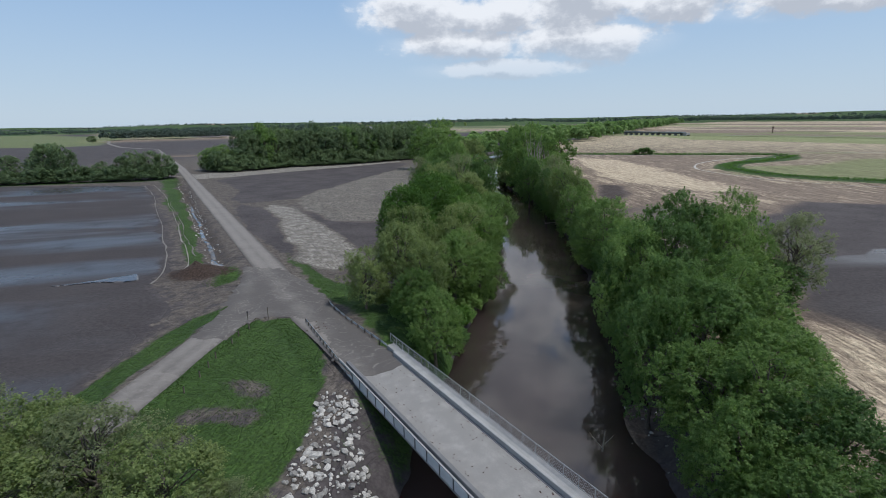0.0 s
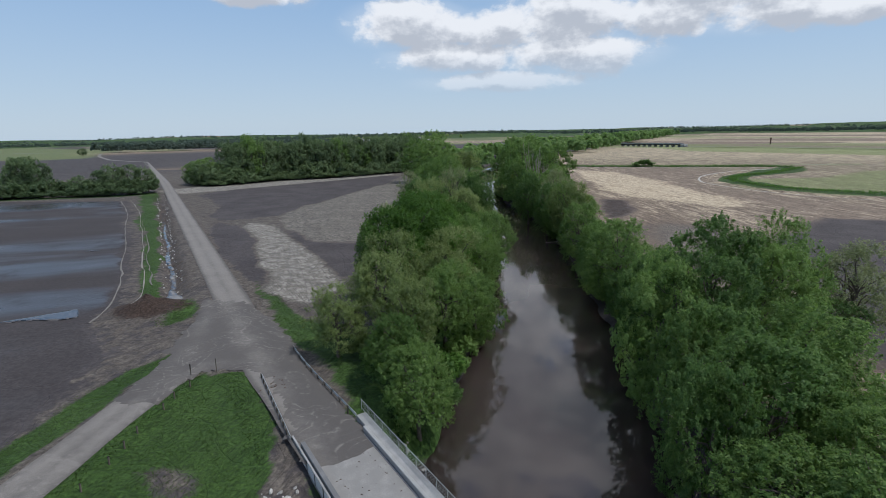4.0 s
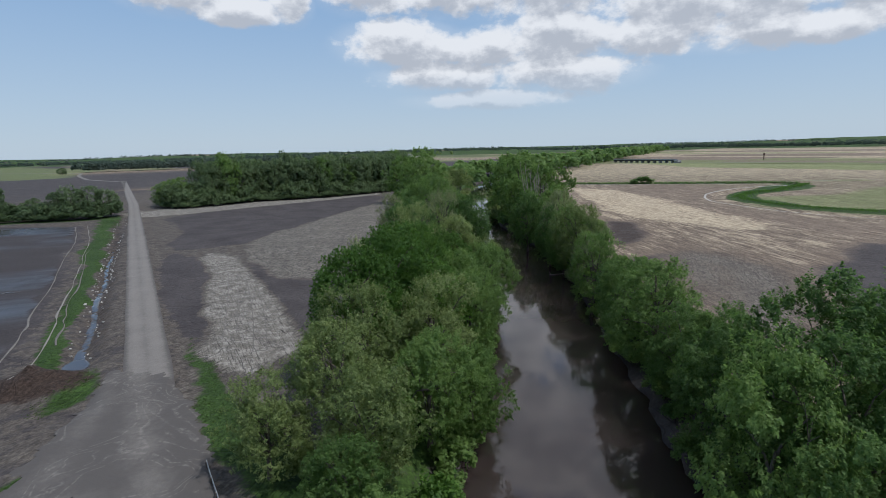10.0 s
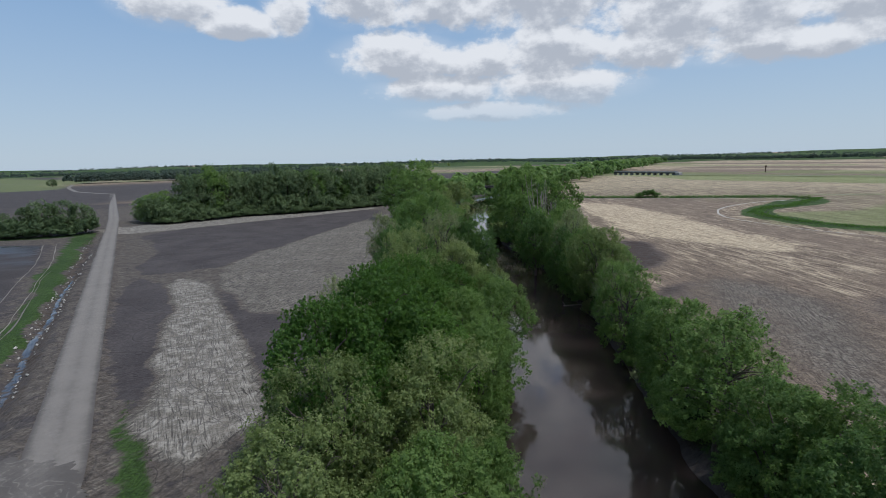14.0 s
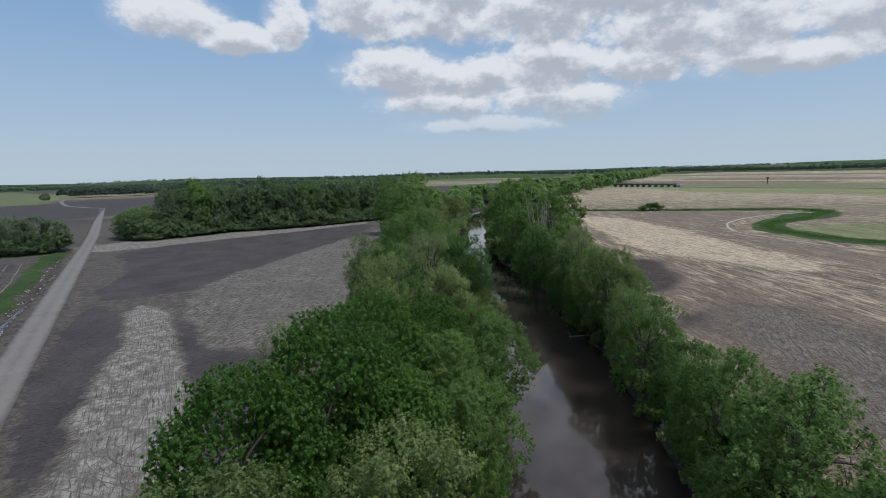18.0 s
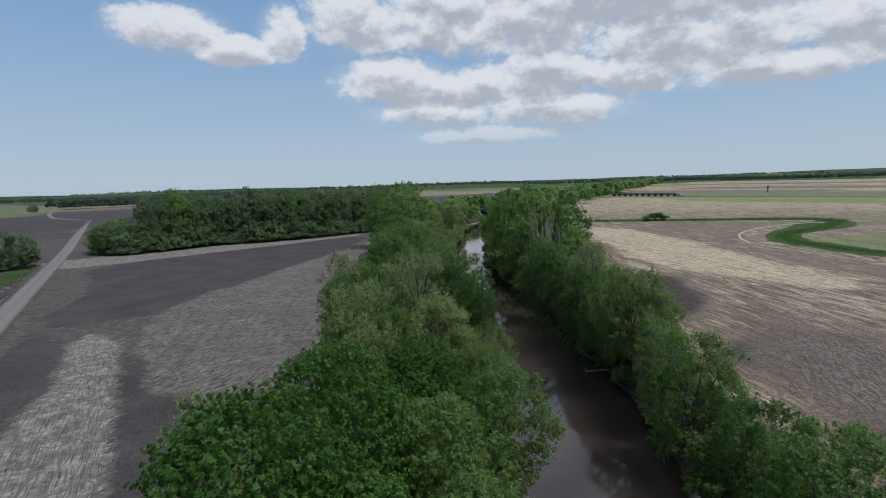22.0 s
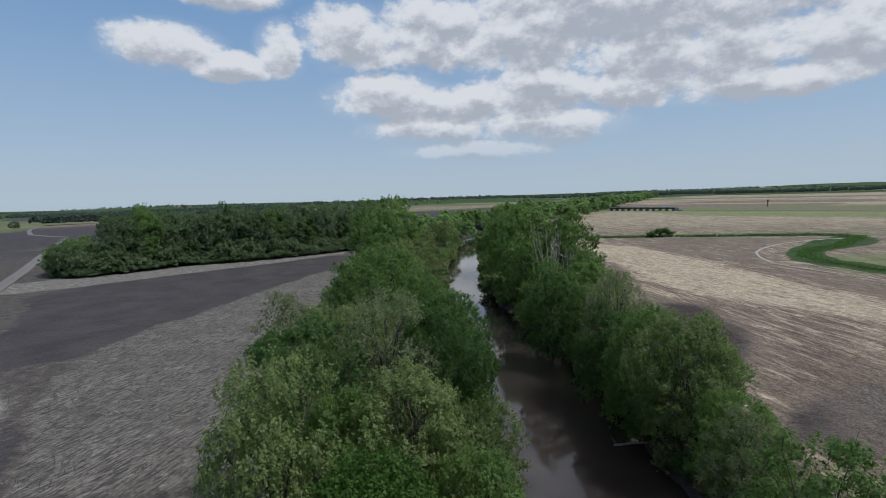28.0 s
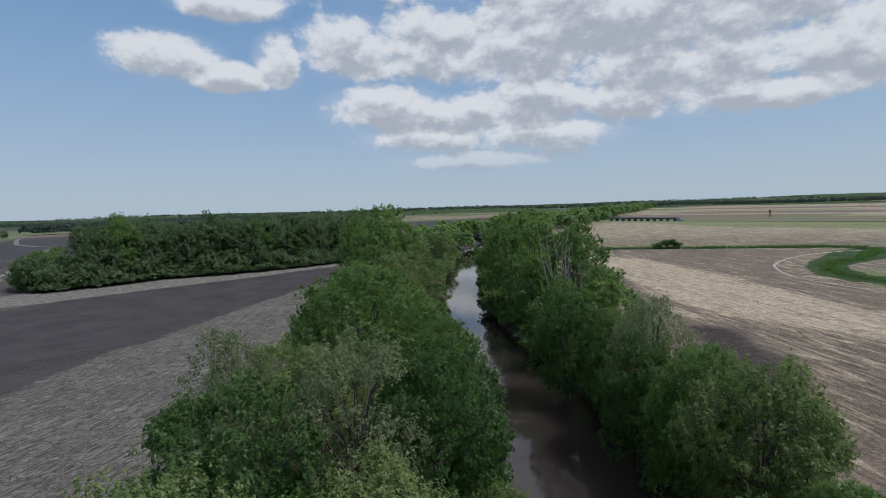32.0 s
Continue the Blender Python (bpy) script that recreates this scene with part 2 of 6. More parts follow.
    earth = g.mix(g.ramp(g.noise(g.stretch(co, (0.5, 1.1, 1), radians(9)), 1.0, 2, 0.5), 0.64, 0.70, 0.0, 0.75), earth, (0.052, 0.042, 0.035))
    col = g.mix(g.ramp(straw, 0.02, 0.25), col, g.mix(st, earth, tan))
    gr = g.ramp(g.math("ADD", green, g.math("MULTIPLY", g.math("SUBTRACT", streak, 0.5), 1.2)), 0.3, 0.9)
    col = g.mix(g.math("MULTIPLY", gr, 0.7), col, g.mix(n2, (0.088, 0.135, 0.036), (0.185, 0.235, 0.078)))
    gg = g.ramp(g.math("ADD", grass, g.math("MULTIPLY", g.math("SUBTRACT", g.math("ADD", g.math("MULTIPLY", n2, 0.6), g.math("MULTIPLY", n3, 0.4)), 0.5), 1.3)), 0.35, 0.62)
    turf = g.mix(g.ramp(g.math("ADD", g.math("MULTIPLY", n1, 0.45), g.math("MULTIPLY", n3, 0.55)), 0.35, 0.65), (0.017, 0.043, 0.006), (0.046, 0.086, 0.018))
    col = g.mix(gg, col, turf)
    w = g.ramp(g.math("ADD", wet, g.math("MULTIPLY", g.math("SUBTRACT", n1, 0.5), 0.9)), 0.35, 0.8)
    col = g.mix(g.math("MULTIPLY", w, 0.6), col, (0.036, 0.031, 0.031))
    red = g.mix(g.ramp(n3, 0.3, 0.7), (0.025, 0.016, 0.012), (0.059, 0.040, 0.031))
    col = g.mix(g.ramp(g.math("ADD", rock, g.math("MULTIPLY", g.math("SUBTRACT", n2, 0.5), 0.9)), 0.35, 0.6), col, red)
    clods = g.ramp(g.math("ADD", g.math("MULTIPLY", g.noise(co, 1.3, 4, 0.75), 0.6), g.math("MULTIPLY", n3, 0.4)), 0.36, 0.64, 0.72, 1.28)
    tint = g.n("VectorMath", Scale=1.0)
    tint.operation = "SCALE"
    g.put(col, tint.inputs[0]), g.put(clods, tint.inputs["Scale"])
    nt.links.new(tint.outputs[0], b.inputs["Base Color"])
    film = g.noise(g.stretch(co, (90, 26, 5), radians(14)), 1.0, 4, 0.5, 0.5)
    sheen = g.math("MULTIPLY", w, g.ramp(film, 0.36, 0.70))
    nt.links.new(g.ramp(sheen, 0.0, 1.0, 0.92, 0.24), b.inputs["Roughness"])
    h = g.math("ADD", g.math("MULTIPLY", n3, 0.5), g.math("MULTIPLY", g.math("MAXIMUM", g.math("MULTIPLY", dashes, s), tracks), -0.6))
    h = g.math("MULTIPLY", h, g.ramp(w, 0.0, 1.0, 1.0, 0.2))
    g.bump(h, 0.9, 0.16, b)
    return mat


def gravel_mat(name, base, worn):
    mat, nt, b = nodes(name, 0.92)
    g = Graph(nt)
    co = nt.nodes.new("ShaderNodeNewGeometry").outputs["Position"]
    att = g.n("Attribute")
    att.attribute_name = "lane"
    n1, n2, n3 = g.noise(co, 0.25, 5, 0.6), g.noise(co, 1.6, 5, 0.65), g.noise(co, 14, 3, 0.7)
    f = g.math("ADD", g.math("MULTIPLY", att.outputs["Fac"], 0.8), g.math("MULTIPLY", g.math("SUBTRACT", g.math("ADD", g.math("MULTIPLY", n1, 0.6), g.math("MULTIPLY", n2, 0.4)), 0.5), 1.0))
    col = g.mix(g.ramp(f, 0.10, 0.85), base, worn)
    swirl = g.noise(co, 0.10, 2, 0.5, 0.8)
    arcs = g.math("MAXIMUM", g.lines(swirl, 0.45, 0.010), g.math("MAXIMUM", g.lines(swirl, 0.50, 0.012), g.lines(swirl, 0.56, 0.010)))
    col = g.mix(g.math("MULTIPLY", arcs, g.ramp(n2, 0.4, 0.65, 0.0, 0.55)), col, tuple(c * 1.15 for c in worn))
    col = g.mix(g.math("MULTIPLY", g.ramp(n3, 0.35, 0.75), 0.35), col, tuple(c * 0.6 for c in base))
    nt.links.new(col, b.inputs["Base Color"])
    g.bump(g.math("ADD", n3, g.math("MULTIPLY", n2, 2.0)), 0.5, 0.03, b)
    return mat


def water_mat(name, col, rough, ripple, scale=0.7, murk=0.3):
    mat, nt, b = nodes(name, rough)
    g = Graph(nt)
    co = nt.nodes.new("ShaderNodeNewGeometry").outputs["Position"]
    n = g.noise(co, 0.05, 3)
    nt.links.new(g.mix(g.ramp(n, 0.35, 0.65), col, tuple(c * 1.35 for c in col)), b.inputs["Base Color"])
    b.inputs["IOR"].default_value = 1.38
    # silt in the water scatters light sideways for metres
    b.subsurface_method = "BURLEY"
    b.inputs["Subsurface Weight"].default_value = 1.0
    b.inputs["Subsurface Radius"].default_value = (1.0, 0.9, 0.85)
    b.inputs["Subsurface Scale"].default_value = murk
    b.inputs["Specular IOR Level"].default_value = 1.0
    calm = g.ramp(g.noise(co, 0.06, 3), 0.42, 0.62)
    wv = g.math("ADD", g.noise(co, scale, 3, 0.5), g.math("MULTIPLY", g.noise(g.stretch(co, (0.35, 1.0, 1), 0.2), scale * 2, 2), 0.5))
    g.bump(g.math("MULTIPLY", wv, calm), ripple, 0.05, b)
    return mat


def bark_mat(name, dark, light):
    mat, nt, b = nodes(name, 0.9)
    g = Graph(nt)
    co = g.coords()
    n = g.noise(g.stretch(co, (0.17, 0.17, 0.8)), 2.0, 5, 0.65)
    nt.links.new(g.mix(g.ramp(n, 0.3, 0.7), dark, light), b.inputs["Base Color"])
    g.bump(n, 0.6, 0.04, b)
    return mat


M_GROUND = ground_mat()
M_ROAD = gravel_mat("road_gravel", (0.084, 0.076, 0.071), (0.205, 0.189, 0.172))
M_RIVER = water_mat("river_water", (0.031, 0.0232, 0.0218), 0.05, 0.16, 0.7, 9.0)
M_PUDDLE = water_mat("puddle_water", (0.05, 0.045, 0.045), 0.04, 0.1)
M_CONC = plain("concrete_deck", (0.251, 0.243, 0.231), 0.85, 0, 0.7, 0.22, 0.3, 9)
M_KERB = plain("concrete_kerb", (0.259, 0.259, 0.255), 0.85, 0, 0.9, 0.18, 0.3, 12)
M_STEEL = plain("galvanised_steel", (0.42, 0.44, 0.46), 0.5, 0.6, 2, 0.15, 0.1)
M_WOOD = plain("weathered_post", (0.10, 0.085, 0.07), 0.9, 0, 5, 0.3, 0.5)
M_STONE = plain("limestone_riprap", (0.33, 0.318, 0.295), 0.9, 0, 1.2, 0.45, 0.9, 8)
M_DIRT = plain("reddish_dirt", (0.075, 0.048, 0.036), 0.95, 0, 1.0, 0.4, 0.9, 6)
M_BARK = bark_mat("grey_bark", (0.05, 0.042, 0.034), (0.15, 0.13, 0.11))
M_DEAD = bark_mat("bleached_bark", (0.16, 0.145, 0.12), (0.36, 0.33, 0.28))
M_LEAF = {
    "bright": leaf_mat("bright_green_leaves", (0.058, 0.132, 0.024), (0.160, 0.292, 0.056), 0.55),
    "green": leaf_mat("mid_green_leaves", (0.082, 0.152, 0.040), (0.208, 0.316, 0.094), 0.6),
    "olive": leaf_mat("olive_green_leaves", (0.118, 0.168, 0.054), (0.276, 0.340, 0.130), 0.55),
    "dark": leaf_mat("dark_green_leaves", (0.062, 0.126, 0.036), (0.168, 0.272, 0.084), 0.6),
    "grey": leaf_mat("grey_green_leaves", (0.130, 0.162, 0.078), (0.285, 0.320, 0.164), 0.55),
}
# far leaves tinted blue-grey: the haze over distance is put into the colour
M_LEAF["distant"] = leaf_mat("hazed_distant_leaves", (0.046, 0.070, 0.060), (0.100, 0.138, 0.112))
M_LEAF["fresh"] = leaf_mat("fresh_poplar_leaves", (0.105, 0.185, 0.055), (0.250, 0.365, 0.130), 0.55)
# lightened a little; the haze on the woods is carried in this colour
M_LEAF["woods"] = leaf_mat("woodland_leaves", (0.080, 0.126, 0.060), (0.180, 0.248, 0.118))
M_GRASS = leaf_mat("grass_blades", (0.026, 0.056, 0.010), (0.062, 0.108, 0.024), 0.4)
M_PAINT_W = plain("white_paint", (0.75, 0.74, 0.72), 0.6, 0, 2, 0.08, 0.1)
M_ROOF = plain("grey_roofing", (0.22, 0.21, 0.21), 0.8, 0, 2, 0.2, 0.2)


# ---------------------------------------------------------------- plan
ROAD0, ROAD_DIR = Vector((-33.5, 77.0)), Vector((-0.578, 0.816)).normalized()
ROAD_RIGHT = Vector((ROAD_DIR.y, -ROAD_DIR.x))
WATER_Z = -4.2
RIVER_Y = [-700, 30, 55, 70, 105, 145, 175, 205, 240, 290, 330, 370, 430, 500, 580, 760, 1000, 1600]
RIVER_X = [0, 5.5, 7.4, 8.6, 11.0, 12.5, 11.4, 8.8, 0.8, -1.5, -0.5, 2, 6, 10, 40, 120, 215, 400]
RIVER_W = [9, 9.5, 10.9, 10.7, 8.9, 8.8, 8.8, 8.0, 7.6, 8.5, 9, 9, 9, 9, 9, 9, 9, 9]
CREEK = [(30, 428), (65, 416), (91, 407), (133, 398), (172, 391), (196, 387), (208, 376), (190, 362), (150, 337), (130, 316), (119, 297), (116, 280), (117.5, 266), (121, 254), (125, 241), (138, 222), (175, 195), (230, 165), (340, 130)]
SIDE_X = -36.0


def hash2(ix, iy, seed):
    h = np.sin(ix * 127.1 + iy * 311.7 + seed * 74.7) * 43758.5453
    return h - np.floor(h)


def vnoise(x, y, seed=0):
    ix, iy = np.floor(x), np.floor(y)
    fx, fy = x - ix, y - iy
    fx, fy = fx * fx * (3 - 2 * fx), fy * fy * (3 - 2 * fy)
    a, b, c, d = hash2(ix, iy, seed), hash2(ix + 1, iy, seed), hash2(ix, iy + 1, seed), hash2(ix + 1, iy + 1, seed)
    return (a + (b - a) * fx) * (1 - fy) + (c + (d - c) * fx) * fy


def fbm(x, y, seed=0, octaves=4):
    s, a = 0.0, 0.5
    for i in range(octaves):
        s, a, x, y = s + a * vnoise(x, y, seed + i), a * 0.5, x * 2.03, y * 2.03
    return s / (1 - 0.5 ** octaves)


def step(v, lo, hi):
    k = np.clip((v - lo) / (hi - lo), 0, 1)
    return k * k * (3 - 2 * k)


def poly_mask(x, y, poly, soft):
    """1 inside a polygon, 0 outside, with an edge soft metres wide."""
    p = np.asarray(poly, float)
    inside, dist = np.zeros(x.shape, bool), np.full(x.shape, 1e9)
    for (x0, y0), (x1, y1) in zip(p, np.roll(p, -1, axis=0)):
        cross = ((y0 > y) != (y1 > y)) & (x < (x1 - x0) * (y - y0) / (y1 - y0 + 1e-12) + x0)
        inside ^= cross
        dx, dy = x1 - x0, y1 - y0
        k = np.clip(((x - x0) * dx + (y - y0) * dy) / (dx * dx + dy * dy + 1e-9), 0, 1)
        dist = np.minimum(dist, np.hypot(x - x0 - k * dx, y - y0 - k * dy))
    return step(np.where(inside, dist, -dist), -soft, soft)


def line_dist(x, y, pts):
    d = np.full(x.shape, 1e9)
    for (x0, y0), (x1, y1) in zip(pts, pts[1:]):
        dx, dy = x1 - x0, y1 - y0
        k = np.clip(((x - x0) * dx + (y - y0) * dy) / (dx * dx + dy * dy), 0, 1)
        d = np.minimum(d, np.hypot(x - x0 - k * dx, y - y0 - k * dy))
    return d


def road_sn(x, y):
    """Along and across (to the right of) the main road."""
    return (x - ROAD0.x) * ROAD_DIR.x + (y - ROAD0.y) * ROAD_DIR.y, (x - ROAD0.x) * ROAD_RIGHT.x + (y - ROAD0.y) * ROAD_RIGHT.y


def ditch_n(s):
    """How far the roadside ditch lies from the road."""
    return -7.9 + 0.019 * s + 0.3 * np.sin(s * 0.17)


def height(x, y):
    x, y = np.asarray(x, float), np.asarray(y, float)
    z = 0.25 * (fbm(x * 0.03, y * 0.03, 3) - 0.5)
    s, nn = road_sn(x, y)
    z = z * (1 - np.exp(-(nn / 12) ** 2))
    z = z + np.maximum(0.45 * step(-np.abs(nn), -5.5, -3.2) * step(s, -40, -26), 0.45 * step(-np.abs(x - SIDE_X), -5.0, -2.8) * step(-y, -76, -70))
    z = np.maximum(z, 0.45 * step(-np.hypot(x + 34, y - 75), -13, -8))
    ditch = np.exp(-((nn - ditch_n(s)) / (1.3 + 1.5 * np.exp(-((s - 28) / 4) ** 2))) ** 2) * step(s, 18, 27) * step(-s, -262, -250)
    z = z - 1.3 * ditch
    # the spoil heap at the ditch's head
    z = z + 2.4 * np.exp(-((x + 54.2) / 5.2) ** 2 - ((y - 88) / 4.2) ** 2) * (0.1 + 1.3 * fbm(x * 0.5, y * 0.5, 9))
    cd = line_dist(x, y, CREEK)
    z = z - 0.9 * np.exp(-(cd / 2.6) ** 2)
    # the river's channel
    cx, hw = np.interp(y, RIVER_Y, RIVER_X), np.interp(y, RIVER_Y, RIVER_W)
    slope = np.gradient(np.interp(np.linspace(-700, 1600, 461), RIVER_Y, RIVER_X), 5.0)
    lean = np.cos(np.arctan(np.interp(y, np.linspace(-700, 1600, 461), slope)))
    d = np.abs(x - cx) * lean + 1.4 * (fbm(x * 0.12, y * 0.12, 5) - 0.5) + 1.8 * (fbm(x * 0.33, y * 0.33, 7) - 0.5)
    wide = 6.5 + 4.5 * step(-y, -58, -48) * (x < cx)
    bank = step(d, hw - 1.2, hw + wide)
    z = np.where(y < 1700, -5.4 * (1 - bank) + z * bank, z)
    # a mud shelf by the bridge
    z = np.maximum(z, -4.9 + 1.0 * np.exp(-((x - 18) / 4.0) ** 2 - ((y - 48) / 9.0) ** 2))
    # low hills far off
    r = np.hypot(x, y)
    hill = fbm(x * 0.0011 + 3, y * 0.0011, 21, 5)
    z = z + step(r, 1500, 3200) * (np.clip(hill - 0.32, 0, 1) * 62) + step(r, 3000, 4600) * 10
    return z


def graded(lo, hi, start, end, fine, grow):
    mid = list(np.arange(lo, hi, fine))
    a, d = [], fine
    while (a[-1] if a else hi) < end:
        d *= grow
        a.append((a[-1] if a else hi) + d)
    b, d = [], fine
    while (b[-1] if b else lo) > start:
        d *= grow
        b.append((b[-1] if b else lo) - d)
    return np.array(b[::-1] + mid + a)


GRID = {}


def sheet_z(x, y):
    """The height of the ground sheet as it is meshed."""
    xs, ys, Z = GRID["x"], GRID["y"], GRID["z"]
    i, j = np.clip(np.searchsorted(xs, x) - 1, 0, len(xs) - 2), np.clip(np.searchsorted(ys, y) - 1, 0, len(ys) - 2)
    u, v = (x - xs[i]) / (xs[i + 1] - xs[i]), (y - ys[j]) / (ys[j + 1] - ys[j])
    return (Z[j, i] * (1 - u) + Z[j, i + 1] * u) * (1 - v) + (Z[j + 1, i] * (1 - u) + Z[j + 1, i + 1] * u) * v


def grid_mesh(name, xs, ys, zf):
    X, Y = np.meshgrid(xs, ys)
    GRID.update(x=xs, y=ys, z=zf(X, Y))
    co = np.stack([X, Y, zf(X, Y)], -1).reshape(-1, 3)
    nx, ny = len(xs), len(ys)
    i = (np.arange(ny - 1)[:, None] * nx + np.arange(nx - 1)[None]).reshape(-1)
    quads = np.stack([i, i + 1, i + nx + 1, i + nx], -1)
    return raw_mesh(name, co, quads), X.reshape(-1), Y.reshape(-1)


def raw_mesh(name, co, faces, smooth=True):
    """A mesh from arrays of corners and of faces with one corner count."""
    me, k = bpy.data.meshes.new(name), faces.shape[1]
    me.vertices.add(len(co)), me.loops.add(faces.size), me.polygons.add(len(faces))
    me.vertices.foreach_set("co", np.ascontiguousarray(co, np.float32).ravel())
    me.loops.foreach_set("vertex_index", np.ascontiguousarray(faces, np.int32).ravel())
    me.polygons.foreach_set("loop_start", np.arange(0, faces.size, k, dtype=np.int32))
    me.polygons.foreach_set("use_smooth", np.full(len(faces), smooth))
    me.update(calc_edges=True)
    return me


def colour_layer(me, name, r, g, b):
    at = me.attributes.new(name, "FLOAT_COLOR", "POINT")
    at.data.foreach_set("color", np.stack([r, g, b, np.ones_like(r)], -1).astype(np.float32).ravel())


def along(p, s, n):
    q = p + ROAD_DIR * s + ROAD_RIGHT * n
    return (q.x, q.y)


def build_ground():
    me, x, y = grid_mesh("ground", graded(-105, 85, -4900, 4900, 1.15, 1.04), graded(26, 240, -900, 4950, 1.15, 1.03), height)
    wx, wy = x + 5 * (fbm(x * 0.11, y * 0.11, 31) - 0.5), y + 6 * (fbm(x * 0.11, y * 0.11, 37) - 0.5)
    s, nn = road_sn(x, y)
    cx, hw = np.interp(y, RIVER_Y, RIVER_X), np.interp(y, RIVER_Y, RIVER_W)
    d = x - cx
    # pale dried silt
    silt = 0.42 + 0.25 * (fbm(x * 0.02, y * 0.02, 41) - 0.5)
    mid = (nn > 3) & (d < 0) & (y < 420)
    silt = np.where(mid, 0.50, silt)
    for poly in DARK_MID:
        silt = silt * (1 - 0.95 * poly_mask(wx, wy, poly, 1.2))
    for poly in PALE_MID:
        silt = np.maximum(silt, 0.84 * poly_mask(wx, wy, poly, 1.6))
    # the drowned field: dark inside the flood's edge, a paler margin outside it
    leftside = step(-nn, 4.0, 6.0)
    lake = poly_mask(wx, wy, LAKE, 1.6)
    outer = poly_mask(wx, wy, LAKE_EDGE, 1.2)
    silt = silt * (1 - leftside) + leftside * (0.43 - 0.04 * outer)
    silt = silt * (1 - lake)
    silt = np.maximum(silt, 0.66 * poly_mask(wx, wy, STUBBLE, 1.6))
    right = (d > 8) & (y > -100)
    silt = np.maximum(silt, 0.62 * poly_mask(wx, wy, SILT_RIGHT, 11.0))
    # streaky straw on the fields across the river
    straw = np.where(right & (y < 560), 0.45, 0.0) + np.where(right & (y >= 560), 0.35, 0.0)
    for poly in DARK_RIGHT:
        k = poly_mask(wx, wy, poly, 5.0)
        straw, silt = straw * (1 - (0.35 if poly is DARK_RIGHT[1] else 0.9) * k), silt * (1 - 0.9 * k)
    for k, poly in enumerate(PALE_RIGHT):
        straw = np.maximum(straw, (0.9 if k == 0 else 0.62) * poly_mask(wx, wy, poly, 6.0))
    straw = straw * (1 - 0.8 * poly_mask(wx, wy, SILT_RIGHT, 11.0))
    # grass
    grass = 0.95 * poly_mask(wx, wy, [along(ROAD0, 27, -9.0), along(ROAD0, 27, -12), along(ROAD0, 120, -12.4), along(ROAD0, 225, -13), along(ROAD0, 225, -5.8), along(ROAD0, 85, -8.2)], 0.6)
    grass = np.maximum(grass, 0.95 * poly_mask(wx, wy, TRIANGLE, 0.5))
    grass = np.maximum(grass, 0.8 * poly_mask(wx, wy, VERGE_LEFT, 0.9))
    grass = np.maximum(grass, 0.82 * poly_mask(wx, wy, VERGE_RIGHT, 1.6))
    grass = np.maximum(grass, 0.72 * poly_mask(wx, wy, DITCH_HEAD, 1.4))
    grass = np.maximum(grass, 0.62 * step(np.abs(d), hw + 1.0, hw + 3.5) * step(-np.abs(d), -(hw + 13.0), -(hw + 9.0)) * (y < 900))
    grass = grass * (1 - 0.9 * (d > 0) * step(-d, -(hw + 9), -(hw + 6)) * step(-y, -92, -80))
    cd = line_dist(x, y, CREEK)
    grass = np.maximum(grass, 0.85 * step(-cd, -7.5, -4.5) * (x < 214) * (y > 370))
    grass = np.maximum(grass, 0.95 * poly_mask(x, y, GREEN_S, 1.2))
    hedge_d = line_dist(x, y, [(-172, 258), (-182, 250), (-205, 244), (-225, 240), (-250, 232), (-300, 224), (-380, 215)])
    grass = np.maximum(grass, 0.9 * step(-hedge_d, -6, -3.5))
    grass = grass * (1 - 0.45 * poly_mask(wx, wy, [(-17, 46), (-13, 48), (-10, 43), (-5, 36), (-4, 25), (-15.4, 24), (-15.6, 36)], 1.0))
    # the triangle's two worn patches
    for ox, oy, r in WORN:
        grass = grass * (1 - 0.8 * np.exp(-((wx - ox) / r) ** 2 - ((wy - oy) / (r * 0.7)) ** 2))
    # standing wet in the low fields
    wet = 0.8 * lake * step(-np.hypot((x + 110) * 0.8, (y - 100) * 0.9), -75, -25)
    wet = np.maximum(wet, 0.78 * lake)
    wet = np.maximum(wet, 0.9 * poly_mask(wx, wy, WET_RIGHT, 3.0))
    wet = np.maximum(wet, step(-np.abs(d), -(hw + 2.5), -(hw - 1)) * 0.9)
    under = step(np.abs(d), hw - 2, hw + 1) * step(-np.abs(d), -(hw + 11), -(hw + 6)) * (y < 900)
    silt = silt * (1 - 0.95 * under)
    straw = straw * (1 - under)
    # the far fields lie in strips square to the road
    p = 0.79 * x + 0.61 * y + 14 * (fbm(x * 0.004, y * 0.004, 47) - 0.5)
    q = -0.61 * x + 0.79 * y
    band = vnoise(p * 0.012, np.floor(q / 340) * 7.3, 51)
    far = step(np.hypot(x, y), 430, 620)
    rside = far * (d > 0)
    green = far * step(vnoise(p * 0.009 + 9, np.floor(q / 420) * 3.1, 53), 0.6, 0.78) * 0.7
    green = np.where((d > 0) & (p > 335) & (p < 640), 0.42, green)
    green = np.maximum(green, 0.75 * poly_mask(x, y, [(125, 300), (180, 305), (230, 345), (420, 300), (420, 160), (220, 185), (140, 225), (118, 262)], 10))
    silt = silt * (1 - far) + far * (0.02 + 0.4 * step(band, 0.45, 0.65))
    straw = straw * (1 - rside) + rside * np.where(p < 640, 0.62, 0.26 + 0.4 * step(band, 0.5, 0.62))
    straw = np.where(far * (d < 0) * (p > -60) > 0.5, 0.45 * step(band, 0.4, 0.6), straw)
    green = np.maximum(green, 0.7 * (d > 0) * (x < 260) * step(y - np.interp(x, [30, 91, 133, 196, 260], [428, 407, 398, 387, 380]), 3, 8) * step(-(y - np.interp(x, [30, 91, 133, 196, 260], [428, 407, 398, 387, 380])), -34, -14))
